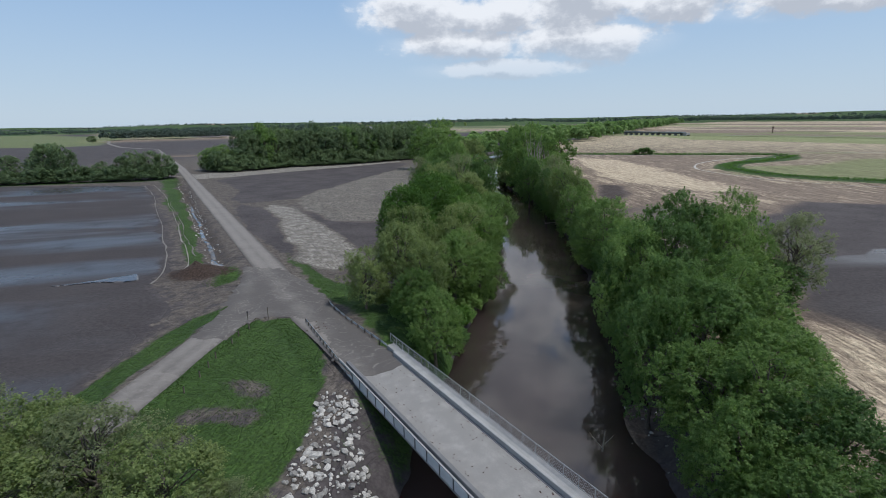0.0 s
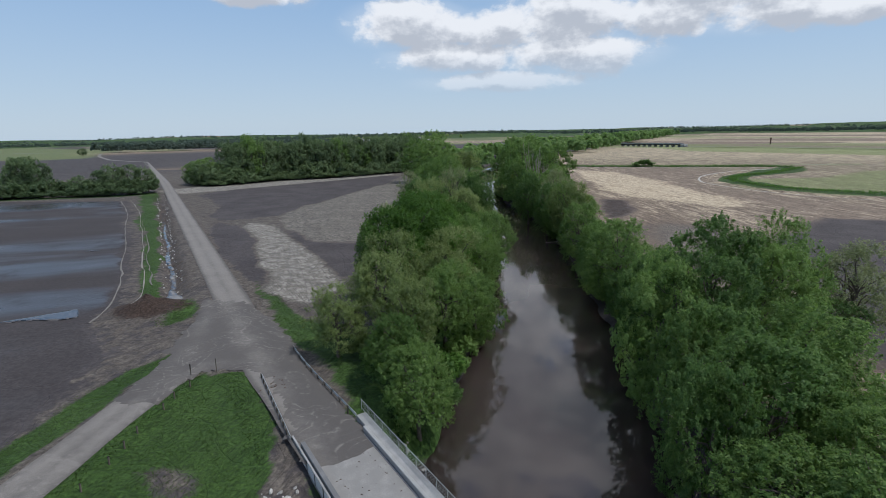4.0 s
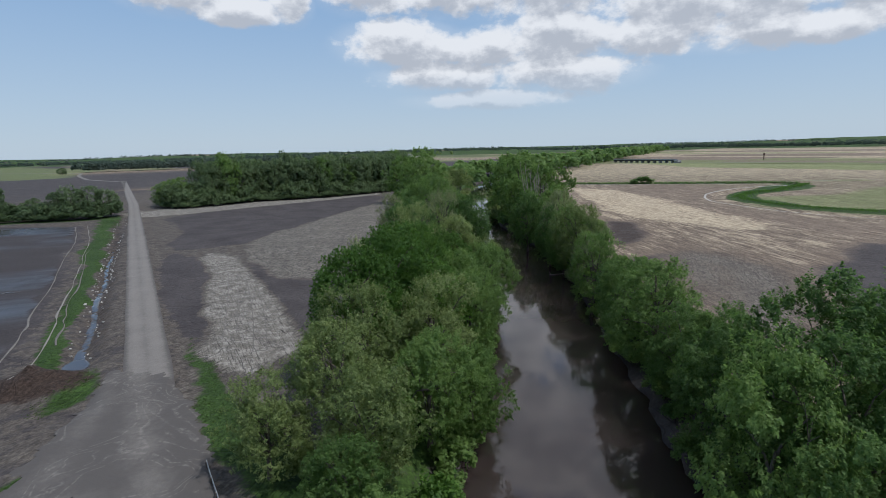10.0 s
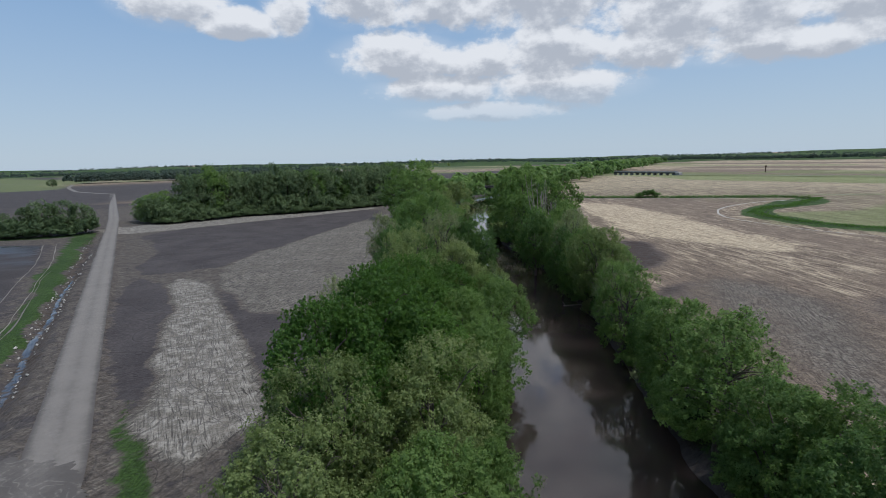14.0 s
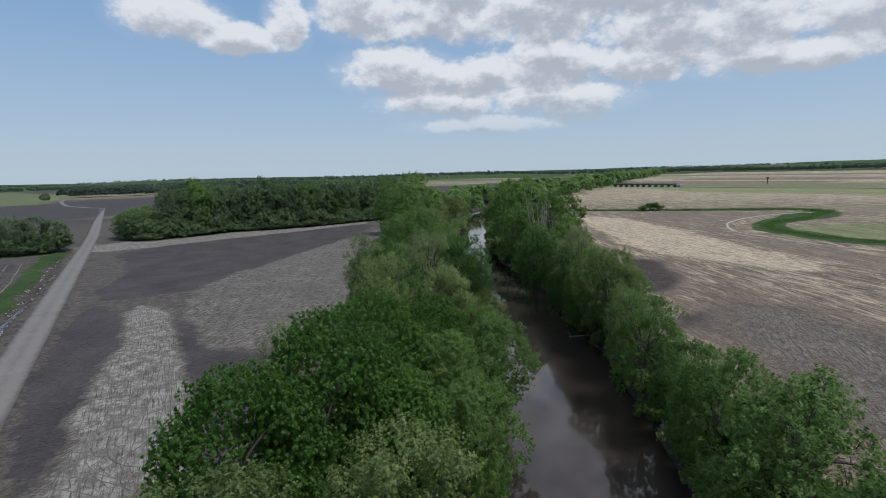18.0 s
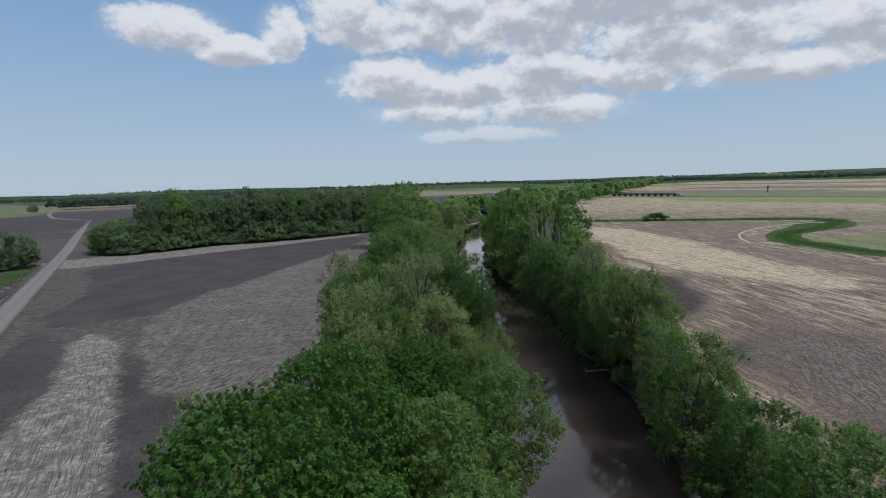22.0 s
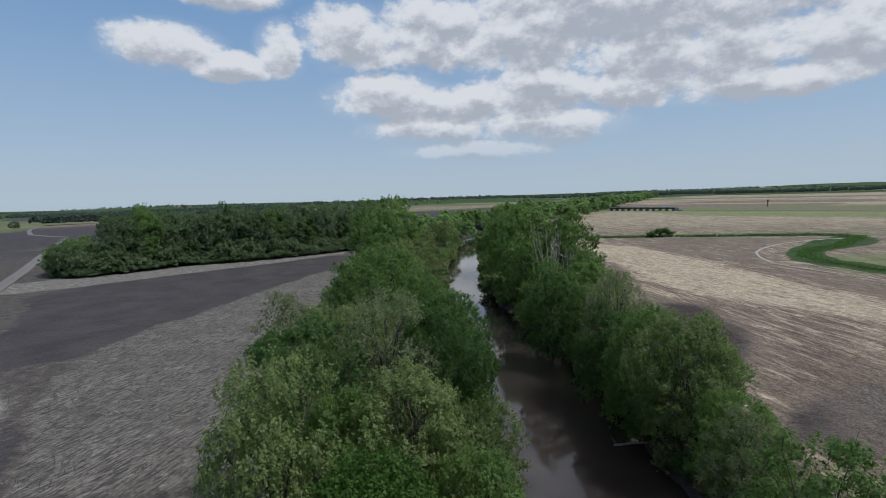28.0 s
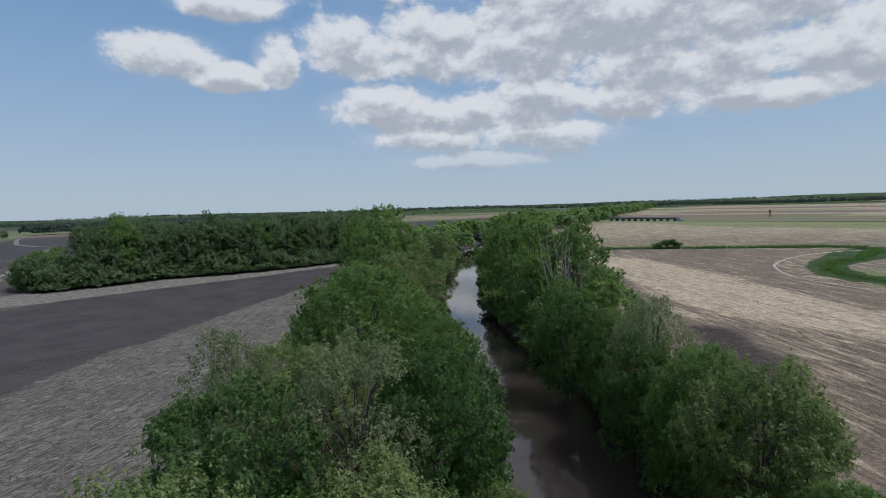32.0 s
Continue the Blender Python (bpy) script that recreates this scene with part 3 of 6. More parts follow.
    # beyond the hedge: wet dark fields, then a green slope
    low = far * (d < 0) * step(-np.hypot(x, y), -1250, -1050)
    silt, straw, green = silt * (1 - low) + low * (0.16 + 0.22 * step(band, 0.5, 0.7)), straw * (1 - low), green * (1 - low)
    slope_field = poly_mask(x, y, FAR_SLOPE, 14)
    green, silt = np.maximum(green, 0.75 * slope_field), np.maximum(silt, 0.45 * slope_field)
    straw = np.maximum(straw, 0.6 * poly_mask(x, y, FAR_STRAW, 8))
    strip = (d > 0) * step(p, 575, 590) * step(-p, -758, -748) * (x > 240)
    grass, green = np.maximum(grass, 0.30 * strip), np.maximum(green, 1.0 * strip)
    # woods on the far hills
    woods = step(np.hypot(x, y), 1900, 2300) * step(fbm(x * 0.0022, y * 0.0022, 61, 5), 0.28, 0.34)
    grass = np.maximum(grass, woods)
    rock = np.maximum(1.2 * np.exp(-((wx + 54.2) / 6.0) ** 2 - ((wy - 88) / 4.8) ** 2), 0.34 * np.exp(-((wx + 51) / 9.0) ** 2 - ((wy - 80) / 7.0) ** 2))
    rock = np.maximum(rock, 0.50 * poly_mask(wx, wy, DARK_RIGHT[0], 5.0))
    rock = np.maximum(rock, 0.46 * poly_mask(wx, wy, DARK_RIGHT[3], 3.0))
    # churned earth on both shoulders of the road and round the ditch
    churn = 0.36 * step(nn, 2.6, 3.4) * step(-nn, -7.5, -4.5) + 0.42 * step(-nn, 3.0, 3.8) * step(nn, -9.5, -7.5)
    rock = np.maximum(rock, churn * step(s, 22, 34) * step(-s, -300, -240))
    bare = poly_mask(wx, wy, TRIANGLE, 0.5)
    silt = silt * (1 - bare) + 0.40 * bare
    for ox, oy, r in WORN:
        rock = np.maximum(rock, 0.22 * np.exp(-((wx - ox) / r) ** 2 - ((wy - oy) / (r * 0.7)) ** 2))
    colour_layer(me, "cover", np.clip(silt, 0, 1), np.clip(grass, 0, 1), np.clip(wet, 0, 1))
    colour_layer(me, "crop", np.clip(straw, 0, 1), np.clip(green, 0, 1), np.clip(rock, 0, 1))
    me.materials.append(M_GROUND)
    return tagged(new("ground", me), "flooded bare farm fields with pale dried silt, dark mud and grass verges", "ground", kind="structure")


# patches of the fields, in metres on the plan
DARK_MID = [[(-86, 163), (-88, 171), (-76, 163), (-68, 153), (-60, 140), (-51, 123.6), (-46.2, 114.4), (-42.8, 107), (-44, 102.6), (-49, 109), (-57, 119), (-65, 130)],
            [(-72, 161), (-67.5, 162), (-61.5, 155), (-58, 148), (-57.6, 142.5), (-62, 146)],
            [(-62.7, 159.7), (-57, 154), (-52, 147.5), (-45.5, 141), (-38.8, 138.5), (-30, 138), (-25, 120), (-27, 107), (-31, 114.4), (-34.7, 118.7), (-40.7, 127), (-47.5, 137.4), (-54, 146)],
            [(-138, 247), (-140, 270), (-120, 303), (-87, 340), (-74, 351), (-56, 340), (-56, 305), (-62, 270), (-67, 240), (-73, 208), (-73, 195), (-74, 186), (-80, 181), (-90, 174), (-101, 190), (-107, 210), (-122, 232)]]
PALE_MID = [[(-76, 175), (-63, 160), (-54, 147), (-47, 138), (-40, 127), (-34, 118), (-27, 106), (-25, 98), (-28, 92), (-33, 91.5), (-38, 95), (-42, 101), (-43, 106), (-47, 113), (-52, 123), (-61, 140), (-69, 153), (-77, 163)],
            [(-156, 252), (-131, 277), (-103, 305), (-62, 354), (-68, 380), (-118, 336), (-140, 316), (-160, 298), (-178, 272)]]
STUBBLE = [(-63, 160), (-73, 186), (-73, 208), (-67, 240), (-62, 270), (-56, 305), (-50, 320), (-22, 300), (-20, 200), (-24, 150), (-30, 140), (-39, 139.5), (-46, 142)]
SHORE = [(-45.4, 43), (-45.5, 52), (-47, 63), (-51, 71), (-60.5, 81), (-63, 89), (-73.5, 106), (-79, 113), (-92, 132), (-103, 147), (-118, 167), (-134, 190), (-165, 228)]
LAKE = [(-47, 8)] + SHORE + [(-240, 228), (-320, 120), (-320, 8)]
LAKE_EDGE = [(-45.5, 8)] + [(x + 2.0, y + 1.4) for x, y in SHORE] + [(-240, 230), (-320, 120), (-320, 8)]
DARK_RIGHT = [[(50, 223), (57, 217), (54, 194), (52, 185), (43, 175), (37, 173), (38, 183), (42, 205), (45, 222)], [(92, 396), (150, 388), (185, 372), (150, 350), (127, 322), (114, 295), (108, 270), (112, 240), (122, 212), (150, 185), (130, 160), (104, 185), (99, 240), (97, 300), (88, 345)],
              [(68, 131), (73, 145), (85, 158), (102, 176), (135, 165), (150, 90), (90, 50), (52, 56), (46, 72), (56, 100)], [(37, 158), (47, 162), (40, 150), (34, 148)]]
PALE_RIGHT = [[(58, 384), (86, 350), (94, 300), (95, 250), (99, 208), (90, 195), (79, 200), (70, 215), (59, 229), (54, 254), (57, 310)], [(30, 60), (38, 60), (42, 90), (60, 150), (52, 160), (38, 120)],
              [(34, 42), (42, 42), (53, 64), (47, 72), (39, 66)]]
SILT_RIGHT = [(34, 100), (38, 150), (48, 168), (58, 172), (68, 160), (72, 144), (66, 128), (58, 112), (46, 95)]
GREEN_S = [(214, 380), (184, 366), (145, 327.4), (130.5, 307.8), (122, 290), (122, 274), (125, 266), (126, 254.7), (129, 246), (140, 232), (170, 210), (180, 220), (150, 245), (139, 258), (140, 276), (137, 285), (139.5, 296), (148, 310.6), (161.6, 319.5), (182, 331), (202, 349)]
FAR_SLOPE = [(-640, 690), (-600, 750), (-672, 856), (-752, 962), (-900, 1250), (-1500, 1600), (-2600, 1500), (-1500, 760)]
FAR_STRAW = [(-560, 455), (-500, 455), (-430, 400), (-470, 385), (-620, 400)]
WORN = [(-25.4, 47.0, 3.6), (-22.8, 41.5, 3.2), (-27.5, 40.0, 3.0), (-27.0, 35.5, 2.6)]
TRIANGLE = [(-33.6, 61.0), (-33.0, 63.6), (-31.6, 65.0), (-29.5, 65.5), (-27.4, 65.4), (-25.2, 64.3), (-22.4, 60.6), (-19.2, 56.2), (-17.4, 52.5), (-16.2, 48.5), (-15.6, 43), (-15.2, 34), (-14.5, 10), (-33.5, 10), (-33.6, 40), (-34.0, 52)]
VERGE_LEFT = [(-39.5, 71.5), (-42.5, 67), (-43.5, 56), (-44.5, 40), (-44.5, 10), (-38.2, 10), (-38.3, 40), (-38.9, 62), (-38.2, 71.5)]
VERGE_RIGHT = [(-46, 105), (-38.5, 93), (-30, 81.5), (-24.5, 73.5), (-17, 63.5), (-12, 57.5), (-7, 55), (-3, 60), (-8, 68), (-17, 76), (-23.5, 82), (-29, 86.5), (-34, 91.5), (-41, 100)]
DITCH_HEAD = [(-51, 94), (-46.5, 89), (-43.5, 84), (-45.5, 80), (-49, 83.5), (-51, 88)]
WET_RIGHT = [(45, 70), (60, 100), (95, 115), (140, 90), (90, 55), (56, 55)]
ground = build_ground()


def strip_mesh(name, pts, half, lift, lanes, zf=None, sub=9):
    """A ribbon along a line of points, following the ground; lanes: brightness of the wheel tracks across."""
    dense = []
    for (x0, y0), (x1, y1) in zip(pts, pts[1:]):
        k = max(2, int(math.hypot(x1 - x0, y1 - y0) / 1.5))
        dense += [(x0 + (x1 - x0) * i / k, y0 + (y1 - y0) * i / k) for i in range(k)]
    p = np.array(dense + [pts[-1]])
    for _ in range(6):
        p[1:-1] = (p[:-2] + 2 * p[1:-1] + p[2:]) / 4
    t = np.gradient(p, axis=0)
    t /= np.linalg.norm(t, axis=1)[:, None]
    nrm = np.stack([t[:, 1], -t[:, 0]], -1)
    u = np.linspace(-1, 1, sub)
    wob = 0.35 * (fbm(np.arange(len(p)) * 0.25, np.zeros(len(p)), 71) - 0.5)
    P = p[:, None] + nrm[:, None] * (u[None, :, None] * half + np.sign(u)[None, :, None] * (np.abs(u)[None, :, None] > 0.9) * wob[:, None, None])
    z = (height(P[..., 0], P[..., 1]) if zf is None else zf(P[..., 0], P[..., 1])) + lift + 0.06 * (1 - u ** 2)
    co = np.concatenate([P, z[..., None]], -1).reshape(-1, 3)
    n = len(u)
    i = (np.arange(len(p) - 1)[:, None] * n + np.arange(n - 1)[None]).reshape(-1)
    me = raw_mesh(name, co, np.stack([i, i + 1, i + n + 1, i + n], -1))
    at = me.attributes.new("lane", "FLOAT", "POINT")
    at.data.foreach_set("value", np.tile(np.array(lanes, np.float32), len(p)))
    return me


LANES = [0.15, 0.75, 0.95, 0.85, 0.7, 0.85, 0.95, 0.75, 0.15]


def patch_mesh(name, ring, cell, zf, rough, lane=0.25):
    """A sheet with a ragged edge that covers a polygon of the plan."""
    r = np.array(ring)
    xs, ys = np.arange(r[:, 0].min() - 2, r[:, 0].max() + 2, cell), np.arange(r[:, 1].min() - 2, r[:, 1].max() + 2, cell)
    X, Y = np.meshgrid(xs, ys)
    k = poly_mask(X + rough * 2 * (fbm(X * 0.9, Y * 0.9, 91) - 0.5), Y + rough * 2 * (fbm(X * 0.9, Y * 0.9, 95) - 0.5), ring, rough)
    Z = zf(X, Y) - 0.16 * (1 - step(k, 0.2, 0.7))
    nx = len(xs)
    i = (np.arange(len(ys) - 1)[:, None] * nx + np.arange(nx - 1)[None])
    keep = (k[:-1, :-1] > 0.15) & (k[1:, 1:] > 0.15) & (k[1:, :-1] > 0.15) & (k[:-1, 1:] > 0.15)
    i = i[keep]
    used, inv = np.unique(np.stack([i, i + 1, i + nx + 1, i + nx], -1), return_inverse=True)
    me = raw_mesh(name, np.stack([X, Y, Z], -1).reshape(-1, 3)[used], inv.reshape(-1, 4))
    at = me.attributes.new("lane", "FLOAT", "POINT")
    xy = np.stack([X, Y], -1).reshape(-1, 2)[used]
    at.data.foreach_set("value", (lane(xy[:, 0], xy[:, 1]) if callable(lane) else np.full(len(used), lane)).astype(np.float32))
    me.materials.append(M_ROAD)
    return me


def deck_blend(x, y):
    s, _ = road_sn(x, y)
    return height(x, y) * step(s, -32, -14) + 0.9 * (1 - step(s, -32, -14))


def junction_lane(x, y):
    """How worn the gravel is: most along the two lines that the traffic takes."""
    _, n = road_sn(x, y)
    turn = line_dist(x, y, [(-35.6, 50), (-35.8, 62), (-37.5, 70), (-41, 80), (-46, 90)])
    turn2 = line_dist(x, y, [(-35.6, 58), (-33.5, 67), (-28, 68.5), (-22, 64)])
    return 0.04 + 0.46 * np.maximum(np.exp(-(n / 2.3) ** 2), 0.75 * np.maximum(np.exp(-(turn / 2.0) ** 2), np.exp(-(turn2 / 1.6) ** 2)))


def build_roads():
    a = Vector((-12.0, 50.2))
    b = ROAD0 + ROAD_DIR * 290 + ROAD_RIGHT * 1.0
    c = ROAD0 + ROAD_DIR * 14 + ROAD_RIGHT * 1.0
    me = strip_mesh("road", [(a.x, a.y), (ROAD0.x, ROAD0.y), (c.x, c.y), (b.x, b.y), (-413, 601), (-443, 617), (-511, 668), (-600, 765), (-656, 830), (-748, 950), (-1100, 1120)], 2.75, 0.06, LANES, deck_blend)
    me.materials.append(M_ROAD)
    tagged(new("road", me), "straight pale gravel farm road with worn wheel tracks", "road", kind="structure")
    me = strip_mesh("side_road", [(-35.9, 66), (-36.3, 62), (-36.3, 54), (-35.9, 36), (-35.8, 5)], 2.35, 0.03, [0.45, 0.7, 0.85, 0.72, 0.6, 0.72, 0.85, 0.7, 0.5])
    me.materials.append(M_ROAD)
    tagged(new("side_road", me), "rutted gravel lane branching off at the bridge", "road", kind="structure")
    # the wide gravel mouth where lane and road meet, and the spill onto the bridge
    ring = [(-38.6, 58), (-39.4, 68), (-42.5, 77.5), (-47, 91), (-40, 91), (-32, 83), (-26, 75.5), (-20.5, 67.5), (-13.6, 58.0), (-9.6, 53.0), (-14.0, 49.4), (-17.3, 53.2), (-22.0, 60.8), (-25.0, 64.9), (-27.4, 66.2), (-30.8, 66.6), (-33, 65.4), (-33.9, 63), (-34.0, 58)]
    me = patch_mesh("road_junction", ring, 0.5, lambda x, y: deck_blend(x, y) + 0.13, 1.1, junction_lane)
    tagged(new("road_junction", me), "trampled grey gravel junction with curved tyre tracks", "road", kind="structure")
    me = patch_mesh("gravel_spill", [(-15.0, 49.8), (-13.4, 47.6), (-11.6, 48.6), (-8.6, 51.2), (-10.4, 54.4)], 0.22, lambda x, y: np.full(x.shape, 1.035), 0.5, junction_lane)
    tagged(new("gravel_spill", me), "loose gravel spilling onto the bridge deck", "gravel", kind="structure")


build_roads()


def build_water():
    ys = np.concatenate([np.arange(-600, 20, 20.0), np.arange(20, 520, 4.0), np.arange(520, 1600, 20.0)])
    cx, hw = np.interp(ys, RIVER_Y, RIVER_X), np.interp(ys, RIVER_Y, RIVER_W) + 3.0
    u = np.linspace(-1, 1, 5)
    X = cx[:, None] + u[None] * hw[:, None]
    co = np.stack([X, np.repeat(ys[:, None], 5, 1), np.full_like(X, WATER_Z)], -1).reshape(-1, 3)
    i = (np.arange(len(ys) - 1)[:, None] * 5 + np.arange(4)[None]).reshape(-1)
    me = raw_mesh("river_water", co, np.stack([i, i + 1, i + 6, i + 5], -1))
    me.materials.append(M_RIVER)
    tagged(new("river", me), "slow muddy brown river reflecting clouds and trees", "river", kind="structure")
    pts = [along(ROAD0, s, float(ditch_n(s))) for s in range(26, 262, 3)]
    c = Vector(along(ROAD0, 28, float(ditch_n(28))))
    ring = [(c.x + 2.6 * math.cos(a) * ROAD_DIR.x - 1.7 * math.sin(a) * ROAD_DIR.y, c.y + 2.6 * math.cos(a) * ROAD_DIR.y + 1.7 * math.sin(a) * ROAD_DIR.x) for a in np.linspace(0, 6.28, 14, endpoint=False)]
    me = patch_mesh("puddle", ring, 0.25, lambda x, y: np.full(x.shape, -0.72), 0.3)
    me.materials.clear()
    me.materials.append(M_PUDDLE)
    tagged(new("puddle", me), "sky-blue puddle at the head of the ditch", "puddle", kind="structure")
    for pool in ([(-80, 78.4), (-73, 82.6), (-67.5, 87.4), (-64, 83.4), (-66, 82.4), (-72.5, 81.6)], [(-104, 128), (-97, 131), (-93, 134), (-98, 130)]):
        me = patch_mesh("puddle", pool, 0.3, lambda x, y: height(x, y) + 0.16, 0.35)
        me.materials.clear()
        me.materials.append(M_PUDDLE)
        tagged(new("puddle", me), "shallow streak of water left on the flooded field", "puddle", kind="structure")
    me = strip_mesh("ditch_water", pts, 0.6, 0.0, [0.5] * 9, lambda x, y: np.full(x.shape, -1.0) + 0.5 * (fbm(x * 0.5, y * 0.5, 83) - 0.5))
    me.materials.append(M_PUDDLE)
    tagged(new("ditch_water", me), "narrow strip of still water in the roadside ditch", "water", kind="structure")


build_water()


# ---------------------------------------------------------------- building aids
def part(name, me_or_bm, material, parent, label=""):
    if isinstance(me_or_bm, bmesh.types.BMesh):
        me = bpy.data.meshes.new(name)
        me_or_bm.to_mesh(me)
        me_or_bm.free()
    else:
        me = me_or_bm
    if material is not None and not me.materials:
        me.materials.append(material)
    ob = new(name, me)
    ob.parent = parent
    return tagged(ob, label) if label else ob


def thing(name, label, category, m=None, group=""):
    ob = new(name)
    ob.empty_display_size = 0.2
    if m is not None:
        ob.matrix_basis = m
    return tagged(ob, label, category, group)


def tube_arrays(path, radii, sides):
    """Corners and faces of a tapered tube along a path."""
    p = np.asarray(path, float)
    t = np.gradient(p, axis=0)
    t /= np.linalg.norm(t, axis=1)[:, None] + 1e-9
    ref = np.where(np.abs(t[:, 2:3]) > 0.9, np.array([[1.0, 0, 0]]), np.array([[0, 0, 1.0]]))
    a = np.cross(t, ref)
    a /= np.linalg.norm(a, axis=1)[:, None] + 1e-9
    b = np.cross(t, a)
    ang = np.linspace(0, 2 * np.pi, sides, endpoint=False)
    ring = p[:, None] + (a[:, None] * np.cos(ang)[None, :, None] + b[:, None] * np.sin(ang)[None, :, None]) * np.asarray(radii)[:, None, None]
    n = len(p)
    i, j = np.meshgrid(np.arange(n - 1), np.arange(sides), indexing="ij")
    f = np.stack([i * sides + j, i * sides + (j + 1) % sides, (i + 1) * sides + (j + 1) % sides, (i + 1) * sides + j], -1).reshape(-1, 4)
    return ring.reshape(-1, 3), f


def join_arrays(pieces):
    cos, fs, k = [], [], 0
    for c, f in pieces:
        cos.append(c), fs.append(f + k)
        k += len(c)
    return np.concatenate(cos), np.concatenate(fs)


def leaf_arrays(rng, centres, normals, size):
    """Small pointed leaf sprays, one triangle each."""
    n = len(centres)
    L = size * rng.uniform(0.6, 1.45, n)[:, None]
    nr = normals + rng.normal(0, 0.42, (n, 3))
    nr /= np.linalg.norm(nr, axis=1)[:, None] + 1e-9
    ax = np.cross(nr, rng.normal(0, 1, (n, 3)))
    ax /= np.linalg.norm(ax, axis=1)[:, None] + 1e-9
    ax[:, 2] -= 0.2
    side = np.cross(nr, ax)
    w = L * rng.uniform(0.36, 0.62, n)[:, None]
    co = np.stack([centres - ax * L * 0.45 + side * w, centres - ax * L * 0.45 - side * w, centres + ax * L * 0.62], 1).reshape(-1, 3)
    return co, np.arange(3 * n).reshape(-1, 3)


def crown_clumps(rng, H, R, base, count, tight):
    """Leaf clumps of an uneven domed crown: centre and reach of each; most lie on the outside."""
    out = []
    mid, half = base + (H - base) * 0.46, (H - base) * 0.54
    turn, lean = rng.uniform(0, 6.28), rng.normal(0, 0.12, 2) * R
    lobes = [(rng.uniform(0, 6.28), rng.uniform(-0.3, 0.8), rng.uniform(0.10, 0.30)) for _ in range(6)]
    for i in range(count):
        zz = -0.85 + 1.82 * ((i + rng.uniform(0, 1)) / count)
        a = turn + i * 2.4 + rng.normal(0, 0.4)
        ring = math.sqrt(max(0.04, 1 - zz * zz)) if zz > 0 else math.sqrt(max(0.15, 1 - 0.55 * zz * zz))
        swell = 0.84 + sum(k * math.exp(-((math.cos(a - la) - 1) / 0.35) ** 2 - ((zz - lz) / 0.45) ** 2) for la, lz, k in lobes)
        r = R * rng.uniform(0.17, 0.29) * tight
        deep = rng.uniform(0.70, 0.86) if rng.uniform() < 0.8 else rng.uniform(0.3, 0.6)
        k = deep * swell
        c = np.array([math.cos(a) * R * k * ring + lean[0] * zz, math.sin(a) * R * k * ring + lean[1] * zz, mid + zz * half * deep * (1.06 if zz > 0 else 0.9) * min(1.12, swell + 0.1)])
        out.append((c, r))
    return out


def tree_meshes(name, seed, H, R, base, leaves, size, boughs=60, wood=14, bare=0.0, plume=(0.5, 1.0), per=24, tight=1.0, rise=0.3):
    """Trunk and crown of one tree, standing at the origin; leaves sit in plumes that stand out from clumps on the boughs."""
    rng = np.random.default_rng(seed)
    lb = crown_clumps(rng, H, R, base, boughs, tight)
    top = H * 0.66
    zs = np.linspace(-0.6, top, 9)
    sway = np.cumsum(rng.normal(0, 0.14, (9, 2)), axis=0) * H / 14
    trunk = np.column_stack([sway[:, 0], sway[:, 1], zs])
    r0 = H * 0.021
    pieces = [tube_arrays(trunk, np.linspace(r0 * 1.35, r0 * 0.35, 9), 7)]
    order = rng.permutation(len(lb))[:wood]
    for j in order:
        c, r = lb[j]
        zb = min(rng.uniform(0.18, 0.62) * H, c[2] * 0.9)
        a = np.array([np.interp(zb, zs, sway[:, 0]), np.interp(zb, zs, sway[:, 1]), zb])
        k = np.linspace(0, 1, 6)[:, None]
        bend = np.array([0, 0, 0.16 * np.linalg.norm(c - a)])
        pth = a + (c - a) * k + bend * np.sin(k * np.pi) + rng.normal(0, 0.10, (6, 3)) * (k > 0)
        pieces.append(tube_arrays(pth, np.linspace(r0 * 0.42, r0 * 0.07, 6), 5))
        for _ in range(4):
            q = pth[rng.integers(2, 6)]
            e = q + (c - a) * rng.uniform(0.06, 0.16) + rng.normal(0, r * 0.5, 3)
            pieces.append(tube_arrays(np.array([q, (q + e) / 2 + [0, 0, 0.15], e]), [r0 * 0.15, r0 * 0.09, r0 * 0.04], 4))
    tc, tf = join_arrays(pieces)
    trunk_me = raw_mesh(name + "_trunk", tc, tf)
    trunk_me.materials.append(M_BARK)
    area = np.array([r * r for _, r in lb]) * rng.uniform(1 - bare, 1, len(lb))
    n_plumes = leaves // per
    which = rng.choice(len(lb), n_plumes, p=area / area.sum())
    cen, rad = np.array([c for c, _ in lb])[which], np.array([r for _, r in lb])[which][:, None]
    heart = np.array([0, 0, (H + base) * 0.42])
    out = cen - heart
    out /= np.linalg.norm(out, axis=1)[:, None] + 1e-9
    v = rng.normal(0, 1, (n_plumes, 3))
    v /= np.linalg.norm(v, axis=1)[:, None]
    v = v + out * 0.55 + np.array([0, 0, 0.35])
    v /= np.linalg.norm(v, axis=1)[:, None]
    root = cen + v * rad * rng.uniform(0.55, 0.95, (n_plumes, 1))
    axis = v * 0.85 + out * 0.25 + rng.normal(0, 0.22, (n_plumes, 3)) + np.array([0, 0, rise])
    axis /= np.linalg.norm(axis, axis=1)[:, None]
    long = rng.uniform(plume[0], plume[1], (n_plumes, 1)) * R / 5.2
    t = rng.uniform(0, 1, (n_plumes, per)) ** 0.8
    spread = (0.34 * (1 - t) + 0.09)[..., None] * long[:, None] * rng.normal(0, 0.62, (n_plumes, per, 3))
    C = root[:, None] + axis[:, None] * (long * t)[..., None] + spread
    C[..., 2] = np.maximum(C[..., 2], 0.15)
    Nn = np.repeat((v * 0.8 + axis * 0.25 + np.array([0, 0, 0.4]))[:, None], per, 1)
